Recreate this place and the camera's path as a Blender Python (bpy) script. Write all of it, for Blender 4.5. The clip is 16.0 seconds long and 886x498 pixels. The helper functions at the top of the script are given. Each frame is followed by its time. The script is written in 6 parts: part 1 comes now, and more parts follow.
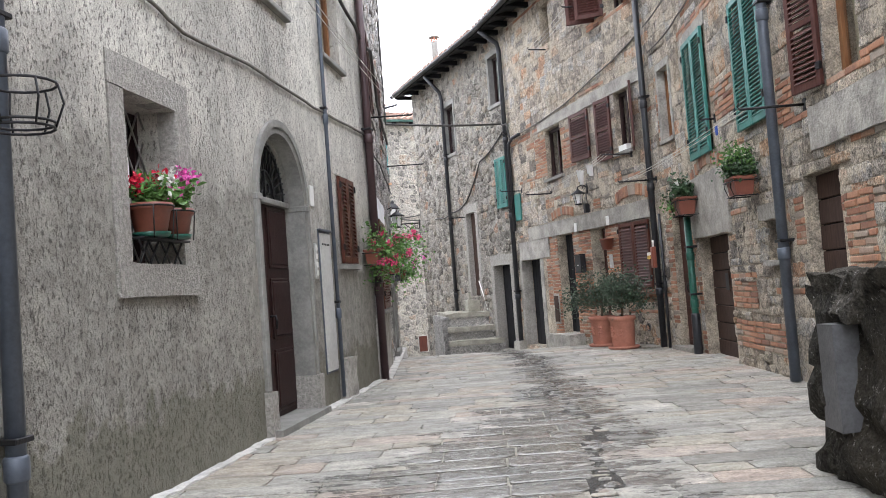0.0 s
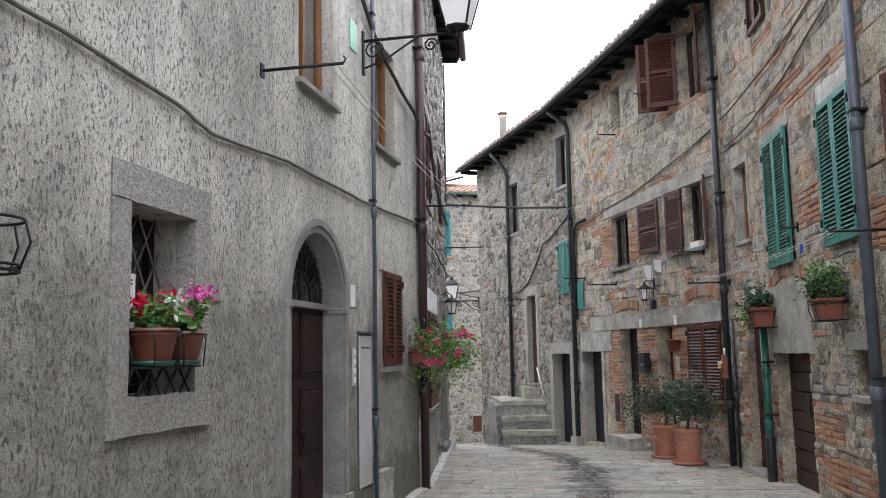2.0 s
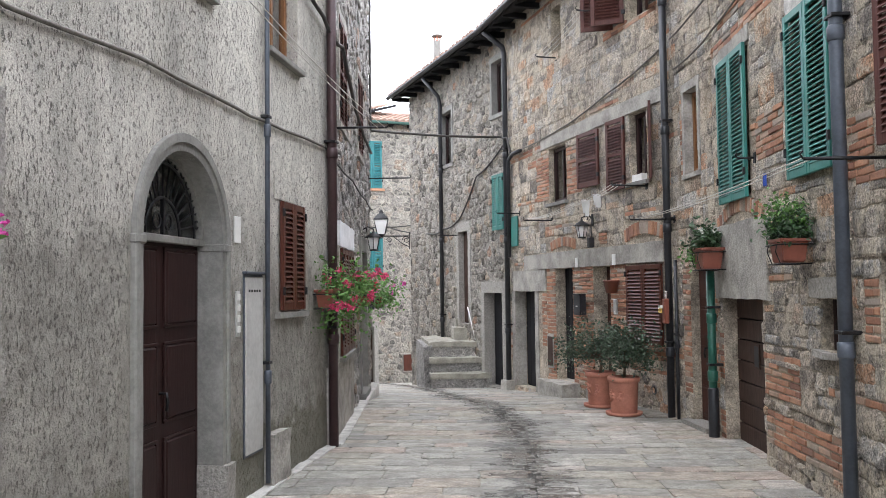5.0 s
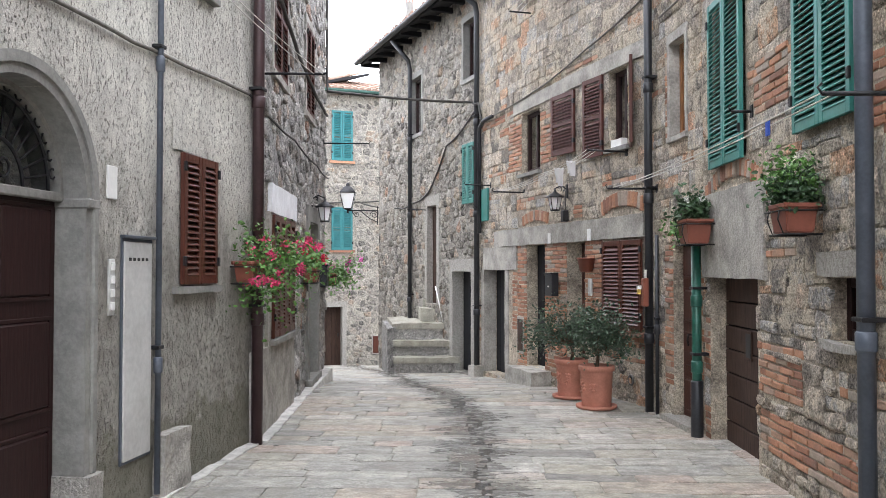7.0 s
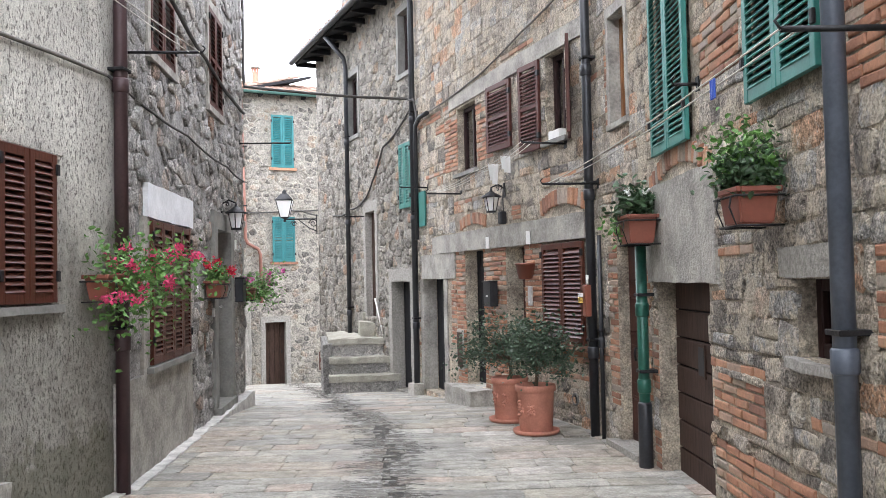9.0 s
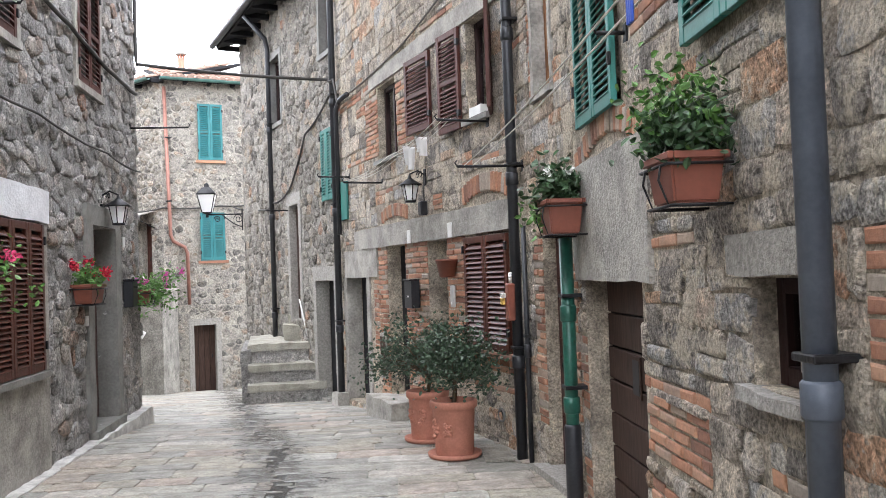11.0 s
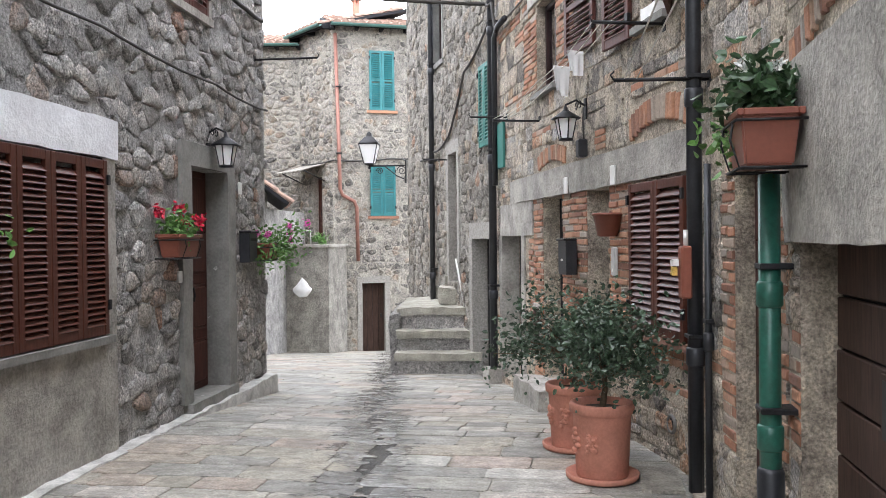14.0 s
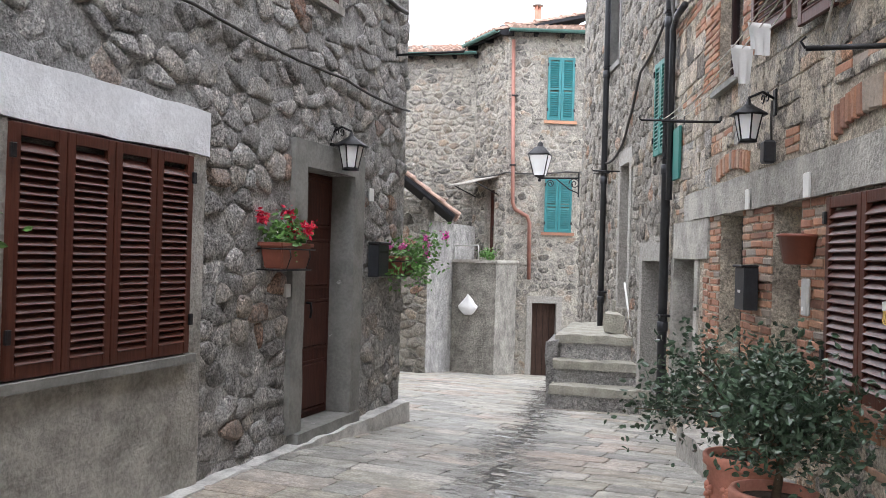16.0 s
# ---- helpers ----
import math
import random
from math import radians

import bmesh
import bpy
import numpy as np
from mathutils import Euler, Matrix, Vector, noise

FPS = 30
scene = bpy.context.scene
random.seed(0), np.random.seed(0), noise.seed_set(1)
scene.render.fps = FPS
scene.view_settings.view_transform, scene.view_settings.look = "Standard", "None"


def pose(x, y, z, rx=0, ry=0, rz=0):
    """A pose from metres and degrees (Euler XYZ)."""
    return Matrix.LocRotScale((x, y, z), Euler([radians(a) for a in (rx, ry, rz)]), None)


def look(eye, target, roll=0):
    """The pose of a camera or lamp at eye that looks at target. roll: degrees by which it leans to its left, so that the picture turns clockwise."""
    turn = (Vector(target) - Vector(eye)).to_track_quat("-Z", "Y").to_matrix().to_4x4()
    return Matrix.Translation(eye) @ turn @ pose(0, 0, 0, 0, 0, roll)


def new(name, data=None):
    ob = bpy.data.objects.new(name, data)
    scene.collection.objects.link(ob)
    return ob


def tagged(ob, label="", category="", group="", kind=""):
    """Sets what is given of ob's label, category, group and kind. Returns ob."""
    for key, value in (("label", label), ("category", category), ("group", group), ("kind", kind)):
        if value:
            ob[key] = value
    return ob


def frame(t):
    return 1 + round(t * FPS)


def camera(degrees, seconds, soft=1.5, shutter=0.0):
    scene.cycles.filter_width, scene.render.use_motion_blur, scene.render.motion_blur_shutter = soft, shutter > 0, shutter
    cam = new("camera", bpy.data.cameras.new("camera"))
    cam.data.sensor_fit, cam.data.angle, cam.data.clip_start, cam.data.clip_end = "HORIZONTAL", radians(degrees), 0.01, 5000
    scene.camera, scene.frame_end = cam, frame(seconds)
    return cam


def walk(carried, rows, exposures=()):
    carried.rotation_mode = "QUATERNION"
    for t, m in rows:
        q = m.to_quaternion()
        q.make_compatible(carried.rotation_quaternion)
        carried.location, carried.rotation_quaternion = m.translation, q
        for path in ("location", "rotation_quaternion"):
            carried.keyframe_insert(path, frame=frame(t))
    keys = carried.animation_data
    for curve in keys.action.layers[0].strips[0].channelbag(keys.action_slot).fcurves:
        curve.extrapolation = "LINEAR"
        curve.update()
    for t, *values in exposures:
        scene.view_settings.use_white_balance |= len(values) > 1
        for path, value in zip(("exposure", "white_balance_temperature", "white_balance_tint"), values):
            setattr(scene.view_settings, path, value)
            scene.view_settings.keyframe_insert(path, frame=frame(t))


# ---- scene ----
cam = camera(54.5, 16.0, soft=0.4)

PATH = [
    (0, (-0.695, -1.529, 1.051), (-0.781, 0.466, 1.146), -4.3),
    (0.5, (-0.671, -1.337, 1.137), (-0.834, 0.654, 1.246), -3.7),
    (1, (-0.629, -1.191, 1.262), (-0.855, 0.793, 1.367), -2.6),
    (1.5, (-0.605, -1.053, 1.388), (-0.852, 0.925, 1.543), -1.7),
    (2, (-0.571, -0.914, 1.503), (-0.8, 1.057, 1.749), -1.1),
    (2.5, (-0.536, -0.743, 1.577), (-0.714, 1.226, 1.882), 0.5),
    (3, (-0.537, -0.636, 1.612), (-0.727, 1.329, 1.93), 0.9),
    (3.5, (-0.57, -0.459, 1.62), (-0.8, 1.506, 1.914), -0.0),
    (4, (-0.543, -0.221, 1.609), (-0.784, 1.754, 1.815), 0.7),
    (4.5, (-0.486, 0.019, 1.593), (-0.695, 2.004, 1.716), 0.4),
    (5, (-0.436, 0.31, 1.587), (-0.529, 2.306, 1.68), -0.7),
    (7.5, (-0.04, 1.857, 1.518), (-0.085, 3.856, 1.565), 0.3),
    (8, (0.065, 2.138, 1.53), (0.065, 4.137, 1.603), -0.2),
    (8.5, (0.206, 2.441, 1.529), (0.184, 4.439, 1.603), -0.1),
    (9, (0.314, 2.71, 1.511), (0.336, 4.708, 1.583), -1.2),
    (9.5, (0.399, 3.012, 1.52), (0.549, 5.005, 1.597), -2.8),
    (12, (1.03, 4.468, 1.53), (1.082, 6.467, 1.579), -0.7),
    (12.5, (1.079, 4.78, 1.519), (1.026, 6.779, 1.568), -0.9),
    (13, (1.134, 5.094, 1.52), (0.973, 7.087, 1.551), 0.5),
    (13.5, (1.162, 5.406, 1.499), (0.905, 7.389, 1.51), -0.0),
    (14, (1.212, 5.725, 1.484), (0.875, 7.696, 1.464), -0.6),
    (14.5, (1.293, 6.033, 1.492), (0.848, 7.982, 1.462), -0.2),
    (15, (1.328, 6.339, 1.474), (0.81, 8.271, 1.439), -0.3),
    (15.5, (1.362, 6.625, 1.489), (0.723, 8.52, 1.483), 0.9),
    (16, (1.343, 6.936, 1.496), (0.582, 8.785, 1.511), 1.6),
]

EXPOSURES = [(0, 0.5), (1.0, 0.5), (1.6, 0.45), (2.0, 0.05), (2.5, -0.7), (3.0, -0.85), (3.5, -1.0), (4.0, -0.95), (4.5, 0.0), (5.0, 0.4), (7.5, 0.65), (9, 0.75), (12, 0.7), (14, 0.65), (15.2, 0.65), (16, 0.5)]
walk(cam, [(t, look(eye, target, roll)) for t, eye, target, roll in PATH], EXPOSURES)

# ---- sky and light: overcast day ----
world = bpy.data.worlds.new("overcast_sky")
scene.world = world
world.use_nodes = True
wn, wl = world.node_tree.nodes, world.node_tree.links
wn.clear()
sky = wn.new("ShaderNodeTexSky")
sky.sky_type, sky.sun_disc, sky.sun_elevation, sky.sun_rotation = "NISHITA", False, radians(58), radians(200)
sky_bg = wn.new("ShaderNodeBackground")
sky_bg.inputs["Strength"].default_value = 0.06
wl.new(sky.outputs[0], sky_bg.inputs["Color"])
cloud_bg = wn.new("ShaderNodeBackground")
cloud_bg.inputs["Color"].default_value = (0.97, 0.985, 1.075, 1)
cloud_bg.inputs["Strength"].default_value = 3.4
both = wn.new("ShaderNodeAddShader")
wl.new(sky_bg.outputs[0], both.inputs[0])
wl.new(cloud_bg.outputs[0], both.inputs[1])
w_out = wn.new("ShaderNodeOutputWorld")
wl.new(both.outputs[0], w_out.inputs["Surface"])
sun = new("sun", bpy.data.lights.new("sun", "SUN"))
sun.data.energy, sun.data.angle, sun.data.color = 0.4, radians(40), (1.0, 0.97, 0.93)
sun.matrix_world = look((0.5, 2, 16), (0, 8, 0))


# ---- materials ----
# the street's open gutter: straight between two places along y, then bending to the steps
GUTTER_X0, GUTTER_Y0, GUTTER_Y1, GUTTER_BEND = -0.05, 4.5, 10.4, -0.22
class Mat:
    """A small builder of node materials."""

    def __init__(self, name, rough=0.8, metal=0.0, spec=0.5):
        self.m = bpy.data.materials.new(name)
        self.m.use_nodes = True
        self.n, self.l = self.m.node_tree.nodes, self.m.node_tree.links
        self.p = self.n["Principled BSDF"]
        self.p.inputs["Roughness"].default_value = rough
        self.p.inputs["Metallic"].default_value = metal
        self.p.inputs["Specular IOR Level"].default_value = spec
        self.co = self.n.new("ShaderNodeTexCoord").outputs["Object"]
        self.geo = self.n.new("ShaderNodeNewGeometry")

    def noise(self, scale, detail=6, rough=0.6, stretch=None, world_space=True):
        t = self.n.new("ShaderNodeTexNoise")
        t.inputs["Scale"].default_value, t.inputs["Detail"].default_value, t.inputs["Roughness"].default_value = scale, detail, rough
        src = self.geo.outputs["Position"] if world_space else self.co
        if stretch:
            mp = self.n.new("ShaderNodeMapping")
            mp.inputs["Scale"].default_value = stretch
            self.l.new(src, mp.inputs["Vector"])
            src = mp.outputs[0]
        self.l.new(src, t.inputs["Vector"])
        return t.outputs["Fac"]

    def cells(self, scale, feature="F1", stretch=(1, 1, 1), warp=0.0):
        """Distances in a field of cells, bent by noise."""
        v = self.n.new("ShaderNodeTexVoronoi")
        v.feature = feature
        v.inputs["Scale"].default_value = scale
        mp = self.n.new("ShaderNodeMapping")
        mp.inputs["Scale"].default_value = stretch
        src = self.geo.outputs["Position"]
        if warp:
            t = self.n.new("ShaderNodeTexNoise")
            t.inputs["Scale"].default_value, t.inputs["Detail"].default_value = scale * 1.3, 4
            self.l.new(src, t.inputs["Vector"])
            a = self.n.new("ShaderNodeVectorMath")
            a.operation = "MULTIPLY_ADD"
            self.l.new(t.outputs["Color"], a.inputs[0])
            a.inputs[1].default_value = (warp, warp, warp)
            self.l.new(src, a.inputs[2])
            src = a.outputs[0]
        self.l.new(src, mp.inputs["Vector"])
        self.l.new(mp.outputs[0], v.inputs["Vector"])
        return v.outputs["Distance"]

    def ramp(self, fac, *stops):
        r = self.n.new("ShaderNodeValToRGB")
        e = r.color_ramp.elements
        while len(e) < len(stops):
            e.new(0.5)
        for i, (pos, c) in enumerate(stops):
            e[i].position = pos
            e[i].color = (*c, 1) if len(c) == 3 else c
        self.l.new(fac, r.inputs[0])
        return r.outputs[0]

    def math(self, op, a, b=0.5):
        m = self.n.new("ShaderNodeMath")
        m.operation = op
        for i, v in enumerate((a, b)):
            if isinstance(v, (int, float)):
                m.inputs[i].default_value = v
            else:
                self.l.new(v, m.inputs[i])
        return m.outputs[0]

    def mix(self, fac, a, b, how="MIX"):
        m = self.n.new("ShaderNodeMix")
        m.data_type, m.blend_type = "RGBA", how
        for i, v in ((0, fac), (6, a), (7, b)):
            if isinstance(v, (int, float)):
                m.inputs[i].default_value = v
            elif isinstance(v, tuple):
                m.inputs[i].default_value = (*v, 1)
            else:
                self.l.new(v, m.inputs[i])
        return m.outputs[2]

    def rand(self):
        """A number for each piece, be it an object or an island of a joined mesh."""
        o = self.n.new("ShaderNodeObjectInfo").outputs["Random"]
        return self.math("FRACT", self.math("ADD", o, self.geo.outputs["Random Per Island"]), 0)

    def color(self, c):
        self.l.new(c, self.p.inputs["Base Color"])
        return self

    def rough(self, r):
        self.l.new(r, self.p.inputs["Roughness"])
        return self

    def bump(self, h, strength=0.5, dist=0.01):
        b = self.n.new("ShaderNodeBump")
        b.inputs["Strength"].default_value, b.inputs["Distance"].default_value = strength, dist
        self.l.new(h, b.inputs["Height"])
        self.l.new(b.outputs[0], self.p.inputs["Normal"])
        return self


def plain(name, c, rough=0.6, metal=0.0, vary=0.25, scale=9.0, bump=0.15, dist=0.003):
    m = Mat(name, rough, metal)
    f = m.noise(scale)
    dark, light = tuple(v * (1 - vary) for v in c), tuple(min(1, v * (1 + vary)) for v in c)
    col = m.ramp(f, (0.38, dark), (0.62, light))
    fine = m.noise(min(60, scale * 9), 4)
    m.color(m.mix(0.35, col, m.ramp(fine, (0.4, dark), (0.6, light))))
    m.bump(m.math("ADD", fine, f), min(1, bump * 1.4), dist * 1.5)
    return m.m


def stone_material(name, stops, dark=(0.06, 0.056, 0.05), warm=(0.33, 0.25, 0.15), mortar=None, smear=0.6):
    """Pitted natural stone: a tone for each stone, coarse pits with their shade in the colour, fine grain, grime,
    lichen and mortar smeared over it.
    """
    m = Mat(name, 0.95, 0, 0.2)
    base = m.ramp(m.rand(), *stops)
    grain = m.noise(58, 4, 0.65)
    lump = m.noise(16, 7, 0.75)
    pits = m.ramp(m.cells(42, warp=0.02), (0.12, (0, 0, 0)), (0.4, (1, 1, 1)))
    c = m.mix(0.9, base, m.ramp(lump, (0.36, (0.5, 0.5, 0.5)), (0.5, (0.98, 0.97, 0.96)), (0.64, (1.5, 1.48, 1.44))), "MULTIPLY")
    c = m.mix(0.9, c, m.ramp(grain, (0.36, (0.45, 0.45, 0.45)), (0.62, (1.45, 1.45, 1.45))), "MULTIPLY")
    # shade inside the pits, painted into the colour
    c = m.mix(m.math("MULTIPLY", m.math("SUBTRACT", 1.0, pits), 0.45), c, dark)
    c = m.mix(m.ramp(m.noise(4.5, 7, 0.7), (0.52, (0, 0, 0)), (0.66, (0.55, 0.55, 0.55))), c, dark)
    c = m.mix(m.ramp(m.noise(1.7, 6), (0.52, (0, 0, 0)), (0.7, (0.45, 0.45, 0.45))), c, warm)
    c = m.mix(m.ramp(m.noise(38, 5, 0.7), (0.6, (0, 0, 0)), (0.68, (0.6, 0.6, 0.6))), c, (0.5, 0.49, 0.45))
    if mortar:
        over = m.ramp(m.math("ADD", m.math("MULTIPLY", m.noise(5.5, 8, 0.72), 0.75), m.math("MULTIPLY", m.noise(1.1, 4), 0.25)), (0.495, (0, 0, 0)), (0.55, (smear, smear, smear)))
        c = m.mix(over, c, m.mix(0.8, mortar, m.ramp(grain, (0.36, (0.55, 0.55, 0.55)), (0.6, (1.25, 1.25, 1.25))), "MULTIPLY"))
    m.color(c)
    h = m.math("ADD", m.math("MULTIPLY", lump, 2.2), m.math("ADD", m.math("MULTIPLY", pits, 0.5), m.math("MULTIPLY", grain, 0.7)))
    m.bump(h, 1.0, 0.02)
    return m.m


M_STONE_B = stone_material("grey_volcanic_rubble", ((0.0, (0.28, 0.274, 0.266)), (0.35, (0.42, 0.41, 0.395)), (0.75, (0.55, 0.536, 0.515)), (0.95, (0.48, 0.435, 0.385)), (1.0, (0.38, 0.24, 0.18))), warm=(0.3, 0.285, 0.25), mortar=(0.4, 0.39, 0.37), smear=0.5)
M_STONE_R = stone_material("brown_weathered_stone", ((0.0, (0.2, 0.185, 0.17)), (0.25, (0.36, 0.32, 0.275)), (0.5, (0.5, 0.44, 0.36)), (0.7, (0.42, 0.415, 0.405)), (0.85, (0.54, 0.495, 0.43)), (0.94, (0.5, 0.35, 0.24)), (1.0, (0.5, 0.29, 0.19))), mortar=(0.6, 0.53, 0.42), smear=0.8)
M_STONE_G = stone_material("grey_brown_rubble", ((0.0, (0.11, 0.103, 0.094)), (0.35, (0.21, 0.197, 0.177)), (0.75, (0.32, 0.3, 0.265)), (0.95, (0.32, 0.27, 0.21)), (1.0, (0.36, 0.22, 0.16))), warm=(0.26, 0.22, 0.16), mortar=(0.4, 0.375, 0.33), smear=0.6)
M_STONE_D = stone_material("pale_rubble_stone", ((0.0, (0.14, 0.134, 0.125)), (0.4, (0.25, 0.238, 0.218)), (0.8, (0.35, 0.333, 0.3)), (1.0, (0.36, 0.285, 0.22))), mortar=(0.4, 0.376, 0.325), smear=0.8)


def mortar_material(name, a, b, c):
    m = Mat(name, 0.95)
    col = m.ramp(m.noise(3.2, 8, 0.7), (0.36, a), (0.5, b), (0.64, c))
    fine = m.noise(60, 4, 0.65)
    lump = m.noise(20, 6, 0.7)
    col = m.mix(0.8, col, m.ramp(fine, (0.38, (0.5, 0.5, 0.5)), (0.62, (1.35, 1.35, 1.35))), "MULTIPLY")
    m.color(m.mix(0.7, col, m.ramp(lump, (0.36, (0.55, 0.55, 0.55)), (0.56, (1.15, 1.15, 1.15))), "MULTIPLY"))
    m.bump(m.math("ADD", m.math("MULTIPLY", lump, 2.0), fine), 1.0, 0.018)
    return m.m


M_MORTAR_B = mortar_material("grey_mortar", (0.26, 0.252, 0.242), (0.4, 0.39, 0.372), (0.54, 0.525, 0.495))
M_MORTAR_R = mortar_material("ochre_mortar", (0.24, 0.205, 0.165), (0.46, 0.4, 0.315), (0.62, 0.545, 0.42))
M_MORTAR_D = mortar_material("pale_mortar", (0.25, 0.236, 0.208), (0.37, 0.345, 0.298), (0.46, 0.43, 0.36))
M_MORTAR_G = mortar_material("grey_brown_mortar", (0.2, 0.188, 0.168), (0.32, 0.302, 0.268), (0.42, 0.395, 0.345))


def plaster_material():
    """Grey scratched render: short upright drag marks with their shade in the colour, weather streaks, a darker damp
    foot with moss.
    """
    m = Mat("grey_scratched_render", 0.95)
    big = m.noise(0.8, 8, 0.68, (1, 1, 0.5))
    streak = m.noise(2.6, 6, 0.6, (1, 1, 0.14))
    col = m.ramp(big, (0.36, (0.42, 0.405, 0.362)), (0.5, (0.56, 0.54, 0.49)), (0.64, (0.68, 0.66, 0.6)))
    col = m.mix(0.75, col, m.ramp(streak, (0.36, (0.74, 0.74, 0.73)), (0.5, (0.96, 0.96, 0.95)), (0.64, (1.12, 1.12, 1.1))), "MULTIPLY")
    blot = m.noise(7, 7, 0.72, (1, 1, 0.6))
    col = m.mix(0.6, col, m.ramp(blot, (0.36, (0.72, 0.72, 0.71)), (0.6, (1.15, 1.15, 1.14))), "MULTIPLY")
    scratch = m.noise(48, 7, 0.75, (1.1, 1.1, 0.55))
    cut = m.ramp(scratch, (0.38, (0, 0, 0)), (0.45, (1, 1, 1)))
    # the grooves' shade is painted in as a dark colour
    col = m.mix(m.math("MULTIPLY", m.math("SUBTRACT", 1.0, cut), 0.82), col, (0.1, 0.094, 0.084))
    col = m.mix(0.6, col, m.ramp(m.noise(120, 4, 0.7), (0.36, (0.6, 0.6, 0.6)), (0.62, (1.3, 1.3, 1.3))), "MULTIPLY")
    # rising damp along the foot of the wall, with an uneven edge and moss
    sep = m.n.new("ShaderNodeSeparateXYZ")
    m.l.new(m.geo.outputs["Position"], sep.inputs[0])
    edge = m.math("ADD", sep.outputs["Z"], m.math("ADD", m.math("MULTIPLY", m.noise(1.3, 7, 0.7), -2.6), m.math("MULTIPLY", streak, -0.8)))
    damp = m.ramp(edge, (0.0, (0.72, 0.72, 0.72)), (0.35, (0.25, 0.25, 0.25)), (0.7, (0, 0, 0)))
    col = m.mix(damp, col, m.ramp(m.noise(9, 7, 0.7), (0.4, (0.13, 0.122, 0.106)), (0.6, (0.28, 0.264, 0.23))))
    moss = m.ramp(m.math("ADD", sep.outputs["Z"], m.math("MULTIPLY", m.noise(6, 7, 0.7), -0.9)), (0.0, (0.6, 0.6, 0.6)), (0.1, (0, 0, 0)))
    m.color(m.mix(moss, col, (0.12, 0.118, 0.075)))
    m.bump(m.math("ADD", m.math("MULTIPLY", cut, 1.2), m.noise(90, 5)), 1.0, 0.012)
    return m.m


def paving_material():
    m = Mat("worn_stone_paving", 0.6)
    base = m.ramp(m.rand(), (0.0, (0.24, 0.235, 0.215)), (0.25, (0.33, 0.322, 0.295)), (0.5, (0.42, 0.405, 0.365)), (0.7, (0.37, 0.34, 0.28)), (0.85, (0.41, 0.335, 0.285)), (1.0, (0.5, 0.49, 0.455)))
    grain = m.noise(60, 8, 0.78)
    c = m.mix(0.8, base, m.ramp(grain, (0.38, (0.55, 0.55, 0.55)), (0.6, (1.3, 1.3, 1.3))), "MULTIPLY")
    c = m.mix(0.8, c, m.ramp(m.noise(9, 8, 0.72, (0.6, 1.3, 1)), (0.38, (0.62, 0.62, 0.61)), (0.6, (1.25, 1.25, 1.23))), "MULTIPLY")
    c = m.mix(m.ramp(m.noise(2.6, 8, 0.7), (0.46, (0, 0, 0)), (0.62, (0.55, 0.55, 0.55))), c, (0.2, 0.188, 0.155))
    # damp spreads from the gutter, widest at the street's start
    sep = m.n.new("ShaderNodeSeparateXYZ")
    m.l.new(m.geo.outputs["Position"], sep.inputs[0])
    bend = m.math("ADD", GUTTER_X0, m.math("ADD", m.math("MULTIPLY", m.math("MAXIMUM", m.math("SUBTRACT", sep.outputs["Y"], GUTTER_Y1), 0.0), GUTTER_BEND), m.math("MULTIPLY", m.math("MAXIMUM", m.math("SUBTRACT", 6.5, sep.outputs["Y"]), 0.0), -0.2)))
    off = m.math("ABSOLUTE", m.math("SUBTRACT", sep.outputs["X"], bend), 0)
    near = m.math("MULTIPLY", m.math("MAXIMUM", m.math("SUBTRACT", 7.0, sep.outputs["Y"]), 0.0), 0.17)
    coarse = m.ramp(m.noise(2.3, 8, 0.75, (0.7, 1.4, 1)), (0.38, (0, 0, 0)), (0.62, (1, 1, 1)))
    fine = m.ramp(m.noise(15, 7, 0.75, (0.6, 1.5, 1)), (0.38, (0, 0, 0)), (0.62, (1, 1, 1)))
    reach = m.math("ADD", m.math("ADD", m.math("MULTIPLY", coarse, 0.42), m.math("MULTIPLY", fine, 0.25)), m.math("MULTIPLY", near, m.math("ADD", coarse, 0.35)))
    wet = m.ramp(m.math("SUBTRACT", reach, off), (0.02, (0, 0, 0)), (0.16, (1, 1, 1)))
    c = m.mix(m.math("MULTIPLY", wet, m.math("ADD", m.math("MULTIPLY", fine, 0.3), 0.45)), c, (0.09, 0.088, 0.085))
    m.color(c)
    dry = m.ramp(m.noise(6, 6), (0.4, (0.5, 0.5, 0.5)), (0.6, (0.8, 0.8, 0.8)))
    film = m.ramp(m.noise(22, 6, 0.75, (0.5, 1.6, 1)), (0.42, (0.05, 0.05, 0.05)), (0.6, (0.3, 0.3, 0.3)))
    m.rough(m.mix(wet, dry, film))
    relief = m.math("ADD", m.math("MULTIPLY", m.noise(12, 7, 0.7), 1.6), grain)
    m.bump(m.math("MULTIPLY", relief, m.math("SUBTRACT", 1.0, m.math("MULTIPLY", wet, 0.75))), 0.6, 0.008)
    return m.m


def brick_material():
    m = Mat("old_red_brick", 0.92)
    base = m.ramp(m.rand(), (0.0, (0.23, 0.12, 0.085)), (0.35, (0.38, 0.185, 0.115)), (0.7, (0.46, 0.25, 0.155)), (0.9, (0.38, 0.31, 0.25)), (1.0, (0.3, 0.27, 0.235)))
    g = m.noise(45, 6, 0.7)
    c = m.mix(0.55, base, m.ramp(g, (0.3, (0.5, 0.5, 0.5)), (0.68, (1.3, 1.27, 1.22))), "MULTIPLY")
    c = m.mix(m.ramp(m.noise(5), (0.5, (0, 0, 0)), (0.75, (0.55, 0.55, 0.55))), c, (0.14, 0.115, 0.095))
    m.color(c)
    m.bump(g, 0.7, 0.008)
    return m.m


